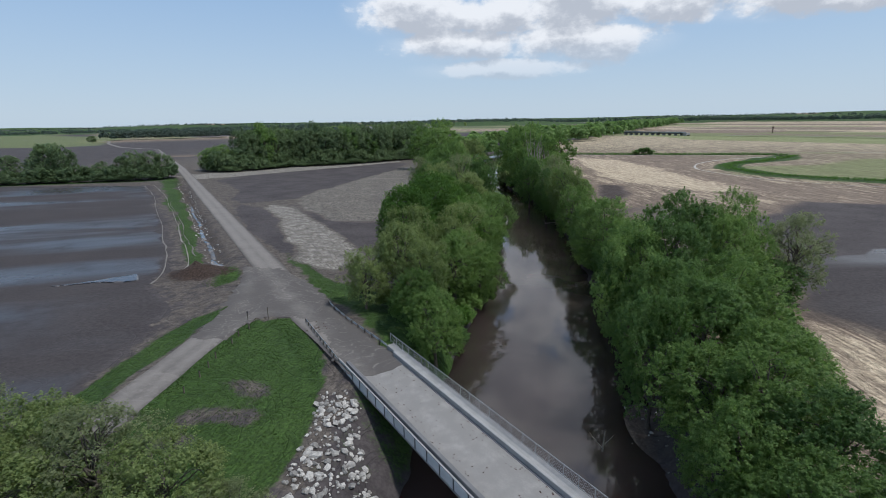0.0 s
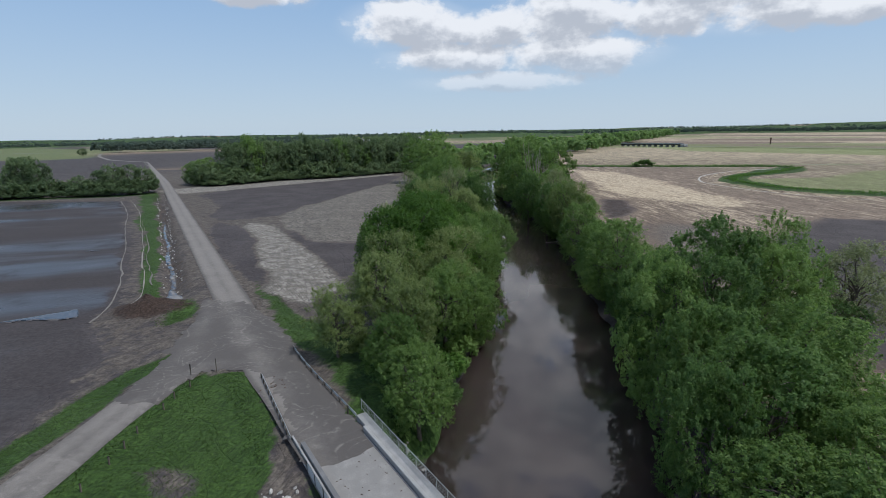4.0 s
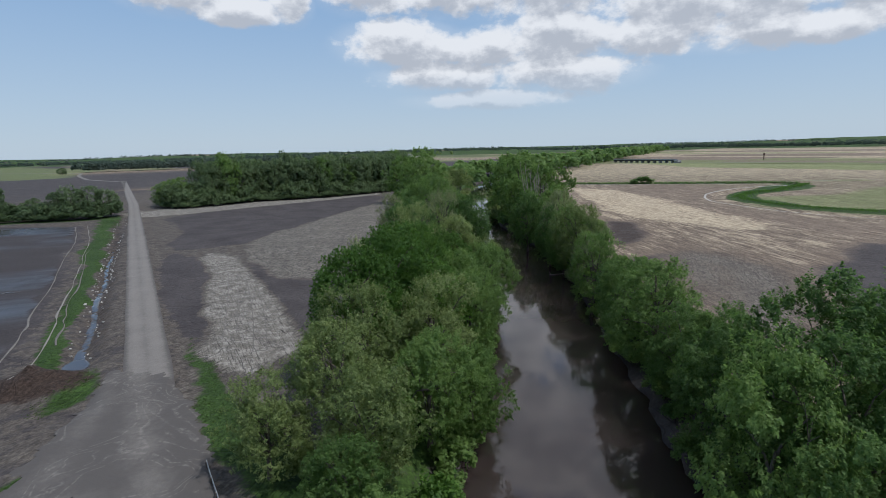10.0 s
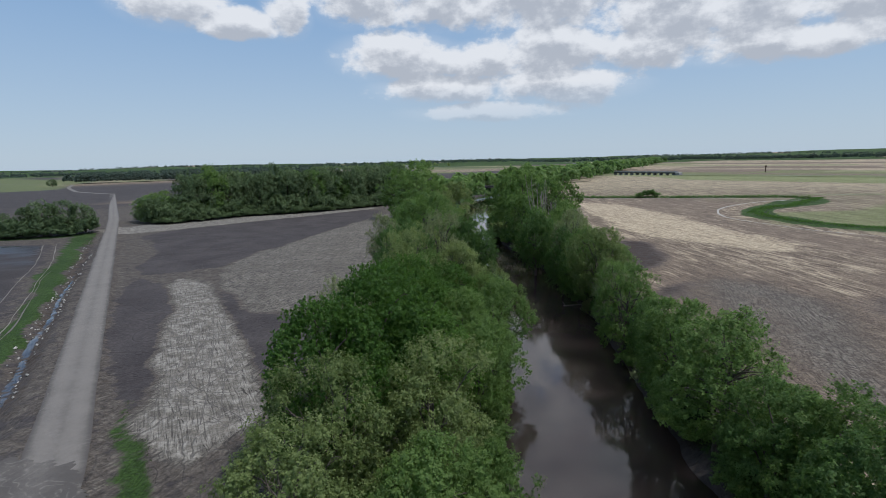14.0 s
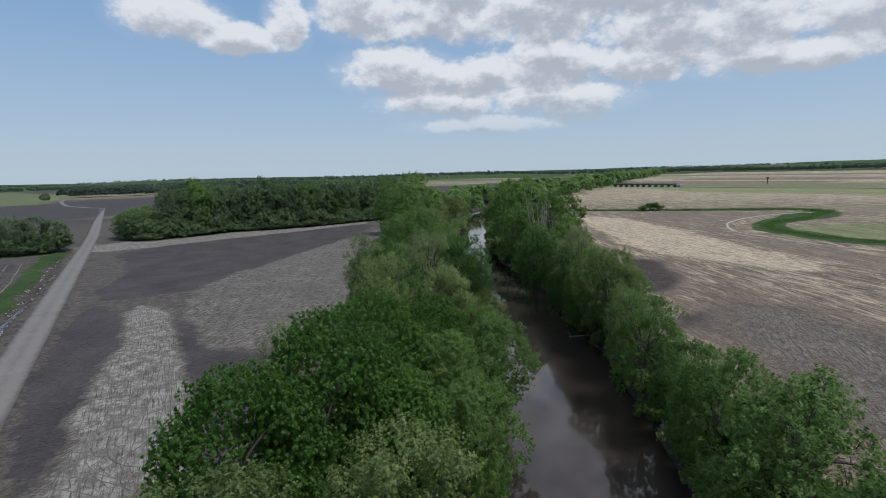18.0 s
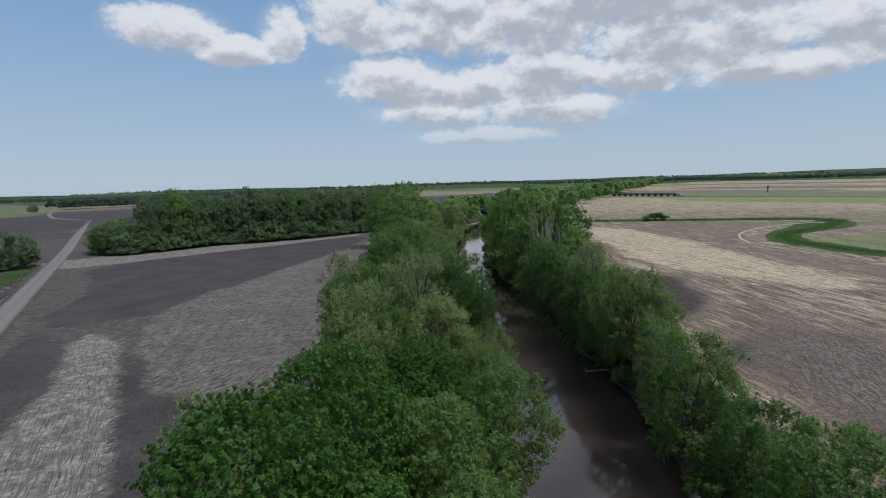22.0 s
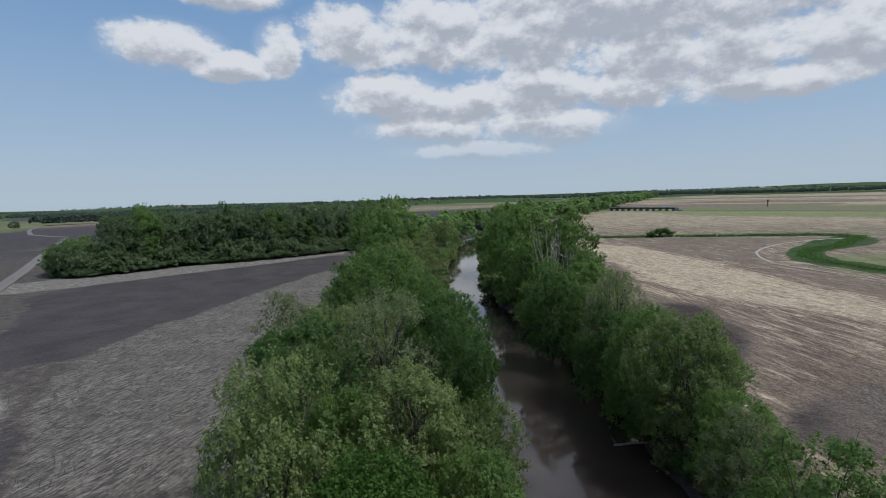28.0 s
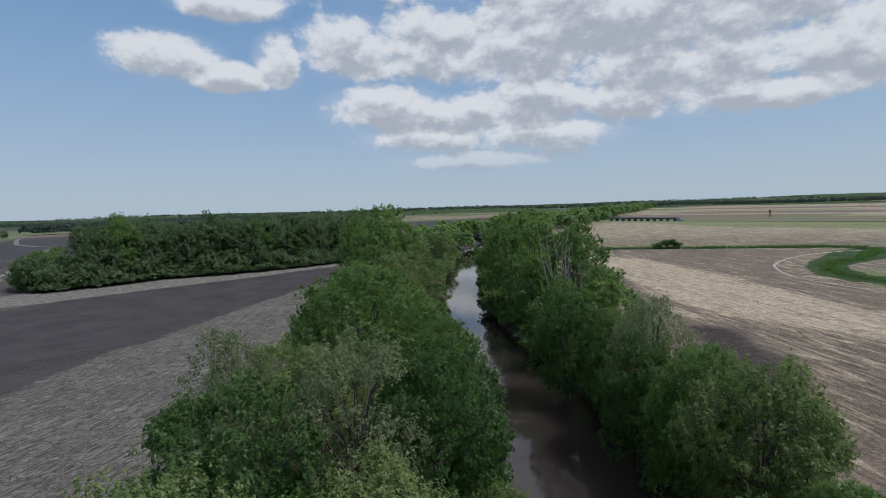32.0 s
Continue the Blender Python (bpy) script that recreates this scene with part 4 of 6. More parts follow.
    co, f = leaf_arrays(rng, C.reshape(-1, 3), Nn.reshape(-1, 3), size)
    crown_me = raw_mesh(name + "_crown", co, f, smooth=False)
    return trunk_me, crown_me


VARIANTS = {}
for kind, n, leaves, size, boughs, wood, bare, plume, per, tight, rise in (
        ("bright", 3, 84000, 0.15, 170, 4, 0.0, (0.16, 0.36), 14, 1.32, 0.1), ("green", 4, 44000, 0.155, 92, 14, 0.2, (0.5, 1.05), 30, 1.08, 0.3),
        ("olive", 3, 34000, 0.155, 84, 22, 0.4, (0.6, 1.25), 24, 0.92, 0.75), ("dark", 3, 46000, 0.16, 96, 14, 0.12, (0.4, 0.9), 30, 1.15, 0.25),
        ("grey", 3, 24000, 0.145, 72, 40, 0.6, (0.6, 1.2), 18, 0.95, 0.6), ("airy", 2, 32000, 0.16, 76, 34, 0.35, (0.5, 1.0), 22, 0.82, 0.35), ("mid", 3, 12500, 0.30, 64, 10, 0.3, (0.6, 1.2), 16, 1.05, 0.3),
        ("midolive", 2, 11000, 0.29, 60, 20, 0.45, (0.7, 1.3), 14, 1.0, 0.6), ("far", 4, 9000, 0.34, 50, 8, 0.25, (0.8, 1.5), 12, 1.15, 0.3),
        ("farolive", 2, 8000, 0.34, 48, 10, 0.3, (0.8, 1.5), 12, 1.1, 0.5)):
    VARIANTS[kind] = []
    for i in range(n):
        H, R, base = 14.0, 5.2, {"bright": 0.9, "far": 0.3, "farolive": 0.3}.get(kind, 1.4)
        VARIANTS[kind].append(tree_meshes(f"{kind}_tree", len(VARIANTS) * 10 + i, H, R, base, leaves, size, boughs, wood, bare, plume, per, tight, rise))

TREE_LABELS = {"bright": "broad bright-green leafy tree on the river bank", "green": "leafy green riverbank tree leaning over the water",
               "olive": "olive-green cottonwood with feathery new leaves", "dark": "dark green dense tree at the water's edge",
               "airy": "open-crowned green tree with dark limbs showing",
               "grey": "half-leafed grey-green tree with bare twigs showing",
               "mid": "full green tree on the upper river bank", "midolive": "pale olive tree on the upper river bank",
               "far": "tall green tree of the woods beyond the field", "farolive": "tall pale-leaved tree of the woods beyond the field"}
tree_rng = random.Random(5)


def plant(x, y, H, R, kind, pick=None, name="tree", label="", group="riverbank trees"):
    """One tree with its trunk and crown, its foot on the ground, H high and R wide to each side."""
    vs = VARIANTS[kind]
    i = tree_rng.randrange(len(vs)) if pick is None else pick % len(vs)
    tr, cr = vs[i]
    z = float(height(x, y))
    ob = thing(name, label or TREE_LABELS[kind], "tree", None, group)
    ob.matrix_basis = Matrix.LocRotScale((x, y, z - 0.05), Euler((0, 0, tree_rng.uniform(0, 6.28))), (R / 5.2, R / 5.2, (H - z) / 14.0))
    part("trunk", tr, None, ob)
    part("crown", cr, None, ob)
    return ob


M_LEAF["far"], M_LEAF["farolive"], M_LEAF["mid"], M_LEAF["midolive"], M_LEAF["airy"] = M_LEAF["woods"], M_LEAF["green"], M_LEAF["green"], M_LEAF["olive"], M_LEAF["green"]
for kind, vs in VARIANTS.items():
    for tr, cr in vs:
        cr.materials.append(M_LEAF[kind])

LEFT_BANK = [(-5.8, 58.5, 7.2, 3.6, "green"), (-9.5, 63.5, 8.5, 3.4, "green"), (-17.8, 71, 9.3, 3.6, "olive"), (-8.5, 69.5, 11.5, 4.2, "olive"), (-13, 76, 12.6, 4.6, "olive"),
             (-12.5, 84, 14, 4.7, "olive"), (-4.8, 78, 11.2, 4.3, "green"), (-5.2, 88, 13.6, 4.8, "olive"), (-0.8, 83, 8.0, 3.5, "green"), (-15, 90, 16.8, 5.2, "bright"),
             (-11.5, 98.5, 17.6, 5.6, "bright"), (-6, 100, 13.2, 4.6, "bright"), (-1.2, 103, 11.2, 4.2, "green"), (-16.8, 105, 14.5, 4.0, "grey"), (-9.8, 110.5, 16.2, 5.0, "bright"),
             (-3.5, 113, 12, 4.5, "green"), (1.2, 121, 10.6, 4.8, "green"), (-12.4, 126, 17.6, 4.7, "olive"), (-6, 124, 13, 4.6, "bright"), (-10, 133.5, 13.5, 4.4, "green"),
             (-14.3, 139.5, 17, 5.3, "dark"), (-4.5, 135, 14.4, 4.8, "olive"), (-7.6, 144.5, 17.8, 5.4, "grey"), (-19.5, 151, 17, 4.6, "grey"), (-2.4, 147, 17, 5.0, "dark"),
             (1.4, 142, 8.5, 4.0, "olive"), (0.8, 132, 9.2, 3.8, "green"), (-13, 153, 15.5, 5.0, "olive"), (-13, 167, 21, 7.4, "green"), (-3.2, 160, 13, 4.6, "dark"),
             (-3, 173, 13, 4.5, "dark"), (-19, 160, 14, 4.6, "olive"), (-10, 180, 15, 5.5, "green"), (-19, 178, 14, 5, "green")]
RIGHT_BANK = [(19, 33, 8, 4.0, "green"), (20.5, 40.5, 9.2, 4.6, "green"), (23.4, 37.5, 10, 4.6, "airy"), (27, 42.5, 10.5, 4.4, "green"), (24.8, 33, 9.5, 4.2, "dark"), (20.8, 28, 8, 3.8, "green"),
              (29.3, 47.5, 8.5, 3.8, "green"), (17.8, 48, 11.0, 3.7, "dark"), (23, 50, 12.2, 4.6, "dark"), (28, 55, 13.2, 5.4, "green"), (22.5, 58, 12, 4.4, "dark"), (31.4, 57.5, 9.4, 3.8, "green"),
              (20, 64, 14.2, 5.0, "green"), (24, 65, 15, 4.6, "dark"), (27, 72, 17.6, 5.8, "dark"), (37.2, 74.5, 16.6, 4.6, "green"), (32.5, 70, 14.5, 4.4, "green"), (45.5, 76, 13.6, 5.2, "grey"),
              (41, 71, 8.0, 3.6, "dark"), (22.5, 77, 12.2, 4.6, "dark"), (26, 84.5, 10.4, 4.6, "green"), (23, 89, 9.6, 3.8, "dark"), (23.2, 98.5, 13.0, 6.0, "airy"), (28.5, 93, 7, 3.2, "green"),
              (22.6, 108.5, 11.4, 4.8, "green"), (27.4, 106, 8.2, 4.0, "grey"), (24, 118, 8.6, 3.8, "dark"), (22, 127.5, 11.6, 4.9, "airy"), (23, 137, 8.8, 3.8, "grey"), (24.5, 141, 9.6, 3.8, "green"),
              (23.6, 150, 14.4, 5.6, "olive"), (27.5, 155, 10.5, 4.4, "green"), (21.2, 158.5, 12.6, 4.5, "green"), (24, 163, 12, 4.6, "green"), (22, 172.5, 15.4, 5.2, "grey"), (19.6, 168, 11.5, 4.4, "dark"),
              (15.5, 188, 14, 5.4, "dark"), (20.5, 181, 11, 4.2, "green"), (25, 184, 12, 4.6, "olive")]
NEAR_LEFT = [(-32.3, 29, 9.2, 4.4, "olive"), (-27, 27.5, 9.4, 4.4, "grey"), (-20.5, 26, 8.2, 4.0, "olive"), (-40.5, 29.5, 9.6, 4.6, "grey"), (-15.5, 24, 6, 3.2, "grey"), (-46, 27, 9.5, 4.6, "olive"),
             (-30.5, 23, 8.5, 4.2, "olive"), (-40, 22, 8.5, 4.4, "olive")]
for x, y, H, R, kind in LEFT_BANK + RIGHT_BANK + NEAR_LEFT:
    plant(x, y, H, R, kind)

MID_LEFT = [(-15, 190, 15, 6, "green"), (-10, 200, 13, 5.5, "green"), (-20, 205, 16, 6, "bright"), (-16, 220, 14, 6, "green"), (-24, 226, 15, 6, "green"), (-18, 240, 15, 6, "olive"),
            (-26, 250, 17, 7, "green"), (-17, 262, 14, 6, "grey"), (-29, 276, 24, 8.5, "green"), (-27, 293, 28, 10, "green"), (-19, 285, 14, 6, "grey"), (-17, 305, 13, 6, "olive"),
            (-39, 300, 24, 9, "green"), (-20, 325, 15, 7, "olive"), (-15, 350, 15, 7, "grey"), (-12, 385, 14, 7, "olive"), (-35, 340, 16, 7, "dark")]
MID_RIGHT = [(24, 198, 14, 5.5, "green"), (18, 205, 13, 5, "dark"), (27, 212, 15, 5.5, "green"), (15, 222, 17, 6, "dark"), (24, 228, 21, 6.5, "green"), (17, 238, 24, 7.5, "dark"),
             (28, 236, 13, 5, "olive"), (13, 254, 25, 7.5, "green"), (36, 268, 21, 6.5, "green"), (22, 275, 26, 8, "green"), (14, 292, 20, 7, "dark"), (26, 300, 22, 7, "green"),
             (20, 325, 18, 7, "olive"), (30, 345, 16, 7, "green"), (24, 375, 17, 8, "bright"), (36, 400, 16, 8, "green"), (30, 430, 15, 8, "bright"), (44, 455, 15, 8, "green")]
MID_KIND = {"olive": "midolive", "grey": "midolive"}
for x, y, H, R, kind in MID_LEFT + MID_RIGHT:
    plant(x, y, H, R, MID_KIND.get(kind, "mid"), group="trees further up the river")


# ---------------------------------------------------------------- shrubs under the bank trees
def shrub_meshes(seed, H, R, leaves, size):
    rng = np.random.default_rng(seed)
    pieces = []
    lobes = []
    for i in range(11):
        a, r = rng.uniform(0, 6.28), R * rng.uniform(0.1, 0.75)
        top = np.array([math.cos(a) * r, math.sin(a) * r, H * rng.uniform(0.35, 0.8)])
        k = np.linspace(0, 1, 5)[:, None]
        pth = np.array([math.cos(a) * 0.15, math.sin(a) * 0.15, -0.3]) * (1 - k) + top * k + np.array([0, 0, 0.3]) * np.sin(k * np.pi)
        pieces.append(tube_arrays(pth[::2], [0.06, 0.035, 0.015], 3))
        lobes.append((top, R * rng.uniform(0.30, 0.48)))
    stems = raw_mesh("shrub_stems", *join_arrays(pieces))
    stems.materials.append(M_BARK)
    C, Nn = [], []
    per = 14
    for c, r in lobes:
        n = leaves // 11 // per
        v = rng.normal(0, 1, (n, 3))
        v[:, 2] = np.abs(v[:, 2]) * 0.9 - 0.15
        v /= np.linalg.norm(v, axis=1)[:, None]
        root = c + v * r * rng.uniform(0.3, 0.9, (n, 1))
        axis = v * 0.7 + np.array([0, 0, 0.55]) + rng.normal(0, 0.25, (n, 3))
        long = rng.uniform(0.5, 1.1, (n, 1)) * R / 2.8
        t = rng.uniform(0, 1, (n, per))
        C.append((root[:, None] + axis[:, None] * (long * t)[..., None] + (0.42 * (1 - t) + 0.12)[..., None] * rng.normal(0, 0.55, (n, per, 3))).reshape(-1, 3))
        Nn.append(np.repeat((v * 0.6 + np.array([0, 0, 0.6]))[:, None], per, 1).reshape(-1, 3))
    co, f = leaf_arrays(rng, np.concatenate(C), np.concatenate(Nn), size)
    co[:, 2] = np.maximum(co[:, 2], 0.02)
    return stems, raw_mesh("shrub_foliage", co, f, smooth=False)


SHRUBS = []
for i, kind in enumerate(("green", "dark", "olive", "bright", "grey")):
    st, fo = shrub_meshes(300 + i, 4.0, 2.8, 2600, 0.28)
    fo.materials.append(M_LEAF[kind])
    SHRUBS.append((kind, st, fo))
for i, kind in enumerate(("green", "dark", "olive", "bright", "grey")):
    st, fo = shrub_meshes(320 + i, 4.0, 2.8, 1400, 0.44)
    fo.materials.append(M_LEAF[kind])
    SHRUBS.append((kind, st, fo))
SHRUB_LABEL = {"green": "rounded green shrub on the river bank", "dark": "dark green shrub hanging over the water", "olive": "olive-leaved willow shrub on the bank",
               "bright": "fresh green bush at the field's edge", "grey": "twiggy grey-green bush under the trees"}


def shrub(x, y, H, R, k, group="bank shrubs", label=""):
    kind, st, fo = SHRUBS[k]
    ob = thing("shrub", label or SHRUB_LABEL[kind], "shrub", None, group)
    ob.matrix_basis = Matrix.LocRotScale((x, y, float(height(x, y)) - 0.1), Euler((0, 0, tree_rng.uniform(0, 6.28))), (R / 2.8, R / 2.8, H / 4.6))
    part("stem", st, None, ob)
    part("foliage", fo, None, ob)
    return ob


def river_at(y):
    return float(np.interp(y, RIVER_Y, RIVER_X)), float(np.interp(y, RIVER_Y, RIVER_W))


y = 66.0
while y < 205:
    cx, hw = river_at(y)
    shrub(cx - hw - tree_rng.uniform(0.8, 2.2), y, tree_rng.uniform(2.6, 4.6), tree_rng.uniform(2.0, 3.0), tree_rng.choice((0, 1, 3, 0)))
    shrub(cx - hw - tree_rng.uniform(5.0, 9.0), y + 1.5, tree_rng.uniform(2.6, 4.4), tree_rng.uniform(2.2, 3.2), tree_rng.choice((0, 2, 3, 4)))
    if tree_rng.random() < 0.45:
        shrub(cx - hw - tree_rng.uniform(10.0, 12.5), y + 0.8, tree_rng.uniform(2.0, 4.0), tree_rng.uniform(1.8, 2.8), tree_rng.choice((0, 2, 4, 4)))
    y += tree_rng.uniform(3.0, 4.4)
y = 62.0
while y < 205:
    cx, hw = river_at(y)
    edge = cx + hw + (1.2 if y < 76 else 0.8 if y < 150 else 0)
    if tree_rng.random() < 0.7:
        shrub(edge + tree_rng.uniform(0.8, 2.0), y, tree_rng.uniform(2.2, 4.2), tree_rng.uniform(1.8, 2.6), tree_rng.choice((0, 0, 1, 4)))
    if tree_rng.random() < 0.6:
        shrub(edge + tree_rng.uniform(3.5, 6.5), y + 1.5, tree_rng.uniform(2.2, 3.8), tree_rng.uniform(2.0, 2.8), tree_rng.choice((0, 2, 3, 4)))
    y += tree_rng.uniform(3.0, 4.4)
y = 206.0
while y < 420:
    cx, hw = river_at(y)
    shrub(cx - hw - tree_rng.uniform(0.5, 2.0), y, tree_rng.uniform(4, 7), tree_rng.uniform(3.2, 4.6), tree_rng.choice((5, 6, 7, 9)))
    shrub(cx + hw + tree_rng.uniform(0.5, 2.0), y + 2, tree_rng.uniform(4, 7), tree_rng.uniform(3.2, 4.6), tree_rng.choice((5, 6, 7)))
    y += tree_rng.uniform(6.0, 8.5)

# ---------------------------------------------------------------- the woods beyond the middle field
WOODS = [(-172, 297), (-157, 292), (-143, 306), (-129, 326), (-111, 332), (-95, 343), (-80, 357), (-62, 376), (-44, 396)]


def point_on(line, k):
    seg = [math.dist(a, b) for a, b in zip(line, line[1:])]
    d = k * sum(seg)
    for (a, b), s in zip(zip(line, line[1:]), seg):
        if d <= s:
            return a[0] + (b[0] - a[0]) * d / s, a[1] + (b[1] - a[1]) * d / s
        d -= s
    return line[-1]


for row, (off, n) in enumerate(((9, 30), (17, 26), (27, 16))):
    for i in range(n):
        px, py = point_on(WOODS, (i + tree_rng.uniform(0.2, 0.8)) / n)
        lo = 11 if px < -150 else 20
        hi = 15 if px < -150 else 27
        plant(px - off * 0.5 + tree_rng.uniform(-2, 2), py + off * 0.85 + tree_rng.uniform(-2, 2), tree_rng.uniform(lo, hi), tree_rng.uniform(4.6, 6.2) if px < -155 else tree_rng.uniform(5.6, 8.6),
              tree_rng.choice(("far", "far", "far", "farolive")), group="woods beyond the field")
def shrub_belt(name, label, line, n, dx, dy, lo, hi, rlo, rhi):
    """Many far shrubs grown into one belt."""
    cos, src = [], []
    for kind, st, fo in SHRUBS[5:8]:
        c = np.empty(len(fo.vertices) * 3, np.float32)
        fo.vertices.foreach_get("co", c)
        src.append(c.reshape(-1, 3))
    for i in range(n):
        px, py = point_on(line, (i + tree_rng.uniform(0.1, 0.9)) / n)
        px, py = px + tree_rng.uniform(-dx, dx), py + tree_rng.uniform(0, dy)
        H, R, a = tree_rng.uniform(lo, hi), tree_rng.uniform(rlo, rhi), tree_rng.uniform(0, 6.28)
        c = src[tree_rng.randrange(3)]
        q = np.column_stack([(c[:, 0] * math.cos(a) - c[:, 1] * math.sin(a)) * R / 2.8 + px, (c[:, 0] * math.sin(a) + c[:, 1] * math.cos(a)) * R / 2.8 + py, c[:, 2] * H / 4.6 + float(height(px, py)) - 0.1])
        cos.append(q)
    co = np.concatenate(cos)
    me = raw_mesh(name, co, np.arange(len(co)).reshape(-1, 3), smooth=False)
    me.materials.append(M_LEAF["woods"])
    return tagged(new(name, me), label, "shrubs", kind="stuff")


shrub_belt("woodland_shrubs", "dense green shrubs along the edge of the woods", WOODS, 74, 1.0, 5, 5.5, 11, 3.5, 5.2)
shrub_belt("woodland_fringe", "low green bushes fringing the woods", [(x + 1.5, y - 1.5) for x, y in WOODS], 80, 1.0, 2, 2.5, 4.5, 2.6, 3.8)
HEDGE = [(-174, 262), (-182, 253), (-192, 248), (-205, 247), (-222, 243), (-250, 234), (-300, 226), (-380, 217)]
shrub_belt("field_hedge", "tall dense green hedge across the far field edge", HEDGE, 96, 2.0, 9, 4.0, 8.5, 3.4, 5.2)
shrub_belt("hedge_fringe", "low green bushes fringing the hedge", [(x + 1, y - 3) for x, y in HEDGE], 84, 2.0, 3, 2.5, 5, 2.8, 4.2)
for px, py, H, R in ((-178, 266, 13, 5), (-184, 260, 15, 5.5), (-190, 256, 15, 5.5), (-197, 257, 13, 5), (-211, 258, 9, 5), (-228, 252, 18, 6), (-238, 256, 20, 8), (-246, 262, 20, 8), (-262, 255, 14, 7), (-280, 252, 16, 8), (-305, 245, 15, 8), (-330, 240, 18, 9), (-360, 238, 17, 9)):
    plant(px, py, H, R, "far", group="trees of the field hedge", label="broad green tree in the field hedge")
plant(-727, 880, 13, 7, "far", group="trees of the far fields", label="lone round tree on the far green slope")
# the bush on the creek
for dx, H, R in ((-4, 4.5, 4.5), (2, 6, 5), (6, 4, 4)):
    shrub(116 + dx, 404, H, R, 1, "bushes on the creek", "dark green bush standing alone on the creek bank")


# ---------------------------------------------------------------- far woods, one object each
def far_woods(name, label, line, n, depth, lo, hi, kind, seed, sprays=46):
    rng = np.random.default_rng(seed)
    C, Nn = [], []
    for i in range(n):
        px, py = point_on(line, (i + rng.uniform(0, 1)) / n)
        px, py = px + rng.normal(0, depth * 0.25), py + rng.uniform(0, depth)
        H, z = rng.uniform(lo, hi), float(height(px, py))
        v = rng.normal(0, 1, (sprays, 3))
        v /= np.linalg.norm(v, axis=1)[:, None]
        v[:, 2] = np.abs(v[:, 2]) * 1.3 - 0.35
        C.append(np.array([px, py, z + H * 0.5]) + v * [H * 0.42, H * 0.42, H * 0.5] * rng.uniform(0.75, 1.05, (sprays, 1)))
        Nn.append(v * 0.8 + [0, 0, 0.5])
    co, f = leaf_arrays(rng, np.concatenate(C), np.concatenate(Nn), (lo + hi) * 0.10)
    me = raw_mesh(name, co, f, smooth=False)
    me.materials.append(M_LEAF[kind])
    return tagged(new(name, me), label, "woods", kind="stuff")


far_woods("river_woods", "band of green trees following the river into the distance", [(40, 480), (62, 540), (110, 660), (170, 800), (260, 1000), (420, 1400), (620, 1800)], 240, 50, 14, 23, "fresh", 1, 180)
far_woods("river_woods", "bright green trees behind the far field", [(-25, 400), (-20, 450), (0, 520), (30, 580), (70, 680)], 60, 30, 12, 18, "fresh", 2, 200)
HORIZON = "continuous dark woods along the horizon"
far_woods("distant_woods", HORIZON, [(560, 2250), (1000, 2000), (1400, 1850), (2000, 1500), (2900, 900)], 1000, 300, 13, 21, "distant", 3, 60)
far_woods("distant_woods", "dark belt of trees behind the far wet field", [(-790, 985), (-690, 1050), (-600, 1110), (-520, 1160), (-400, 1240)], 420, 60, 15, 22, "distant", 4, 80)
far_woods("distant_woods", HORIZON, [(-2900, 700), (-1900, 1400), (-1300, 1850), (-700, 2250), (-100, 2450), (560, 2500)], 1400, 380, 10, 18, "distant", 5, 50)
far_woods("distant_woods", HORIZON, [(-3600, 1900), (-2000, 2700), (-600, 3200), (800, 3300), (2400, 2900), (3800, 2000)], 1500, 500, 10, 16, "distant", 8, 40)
far_woods("distant_trees", "scattered bright trees round the far village", [(-700, 1500), (-520, 1750), (-350, 1850), (-150, 2050)], 70, 200, 12, 20, "olive", 6)
far_woods("field_clump", "clump of green trees in the far field", [(1090, 1330), (1180, 1290), (1400, 1200)], 60, 30, 14, 22, "green", 7)

far_woods("creek_weeds", "tall dark weeds along the straight creek ditch", CREEK[:7], 800, 3, 1.1, 2.0, "dark", 11, 24)
far_woods("creek_weeds", "fresh green weeds on the creek's old loop", [(208, 366), (190, 348), (165, 324), (148, 314), (134, 298), (129, 284), (130, 266), (132, 253), (140, 240), (160, 224), (176, 212)], 1100, 7, 0.7, 1.3, "bright", 12, 28)


# ---------------------------------------------------------------- the road bridge
BR_U = Vector((0.608, -0.794, 0)).normalized()          # along, towards the near bank
BR_V = Vector((0.794, 0.608, 0)).normalized()           # across, upstream
BR_0 = Vector((-14.2, 49.9, 1.0))
BR_L, BR_W = 58.0, 5.2
BR_M = Matrix(((BR_U.x, BR_V.x, 0, BR_0.x), (BR_U.y, BR_V.y, 0, BR_0.y), (0, 0, 1, BR_0.z), (0, 0, 0, 1)))


def box(bm, x0, x1, y0, y1, z0, z1, bevel=0.0):
    r = bmesh.ops.create_cube(bm, size=1.0, matrix=Matrix.Translation(((x0 + x1) / 2, (y0 + y1) / 2, (z0 + z1) / 2)) @ Matrix.Diagonal((x1 - x0, y1 - y0, z1 - z0, 1)))
    if bevel:
        ed = list({e for v in r["verts"] for e in v.link_edges})
        bmesh.ops.bevel(bm, geom=ed, offset=bevel, segments=1, affect="EDGES")
    return bm


def boxes(*rows, bevel=0.0):
    bm = bmesh.new()
    for r in rows:
        box(bm, *r, bevel=bevel)
    return bm


def bars(paths, radius, sides=6):
    return raw_mesh("bars", *join_arrays([tube_arrays(p, [radius] * len(p), sides) for p in paths]))


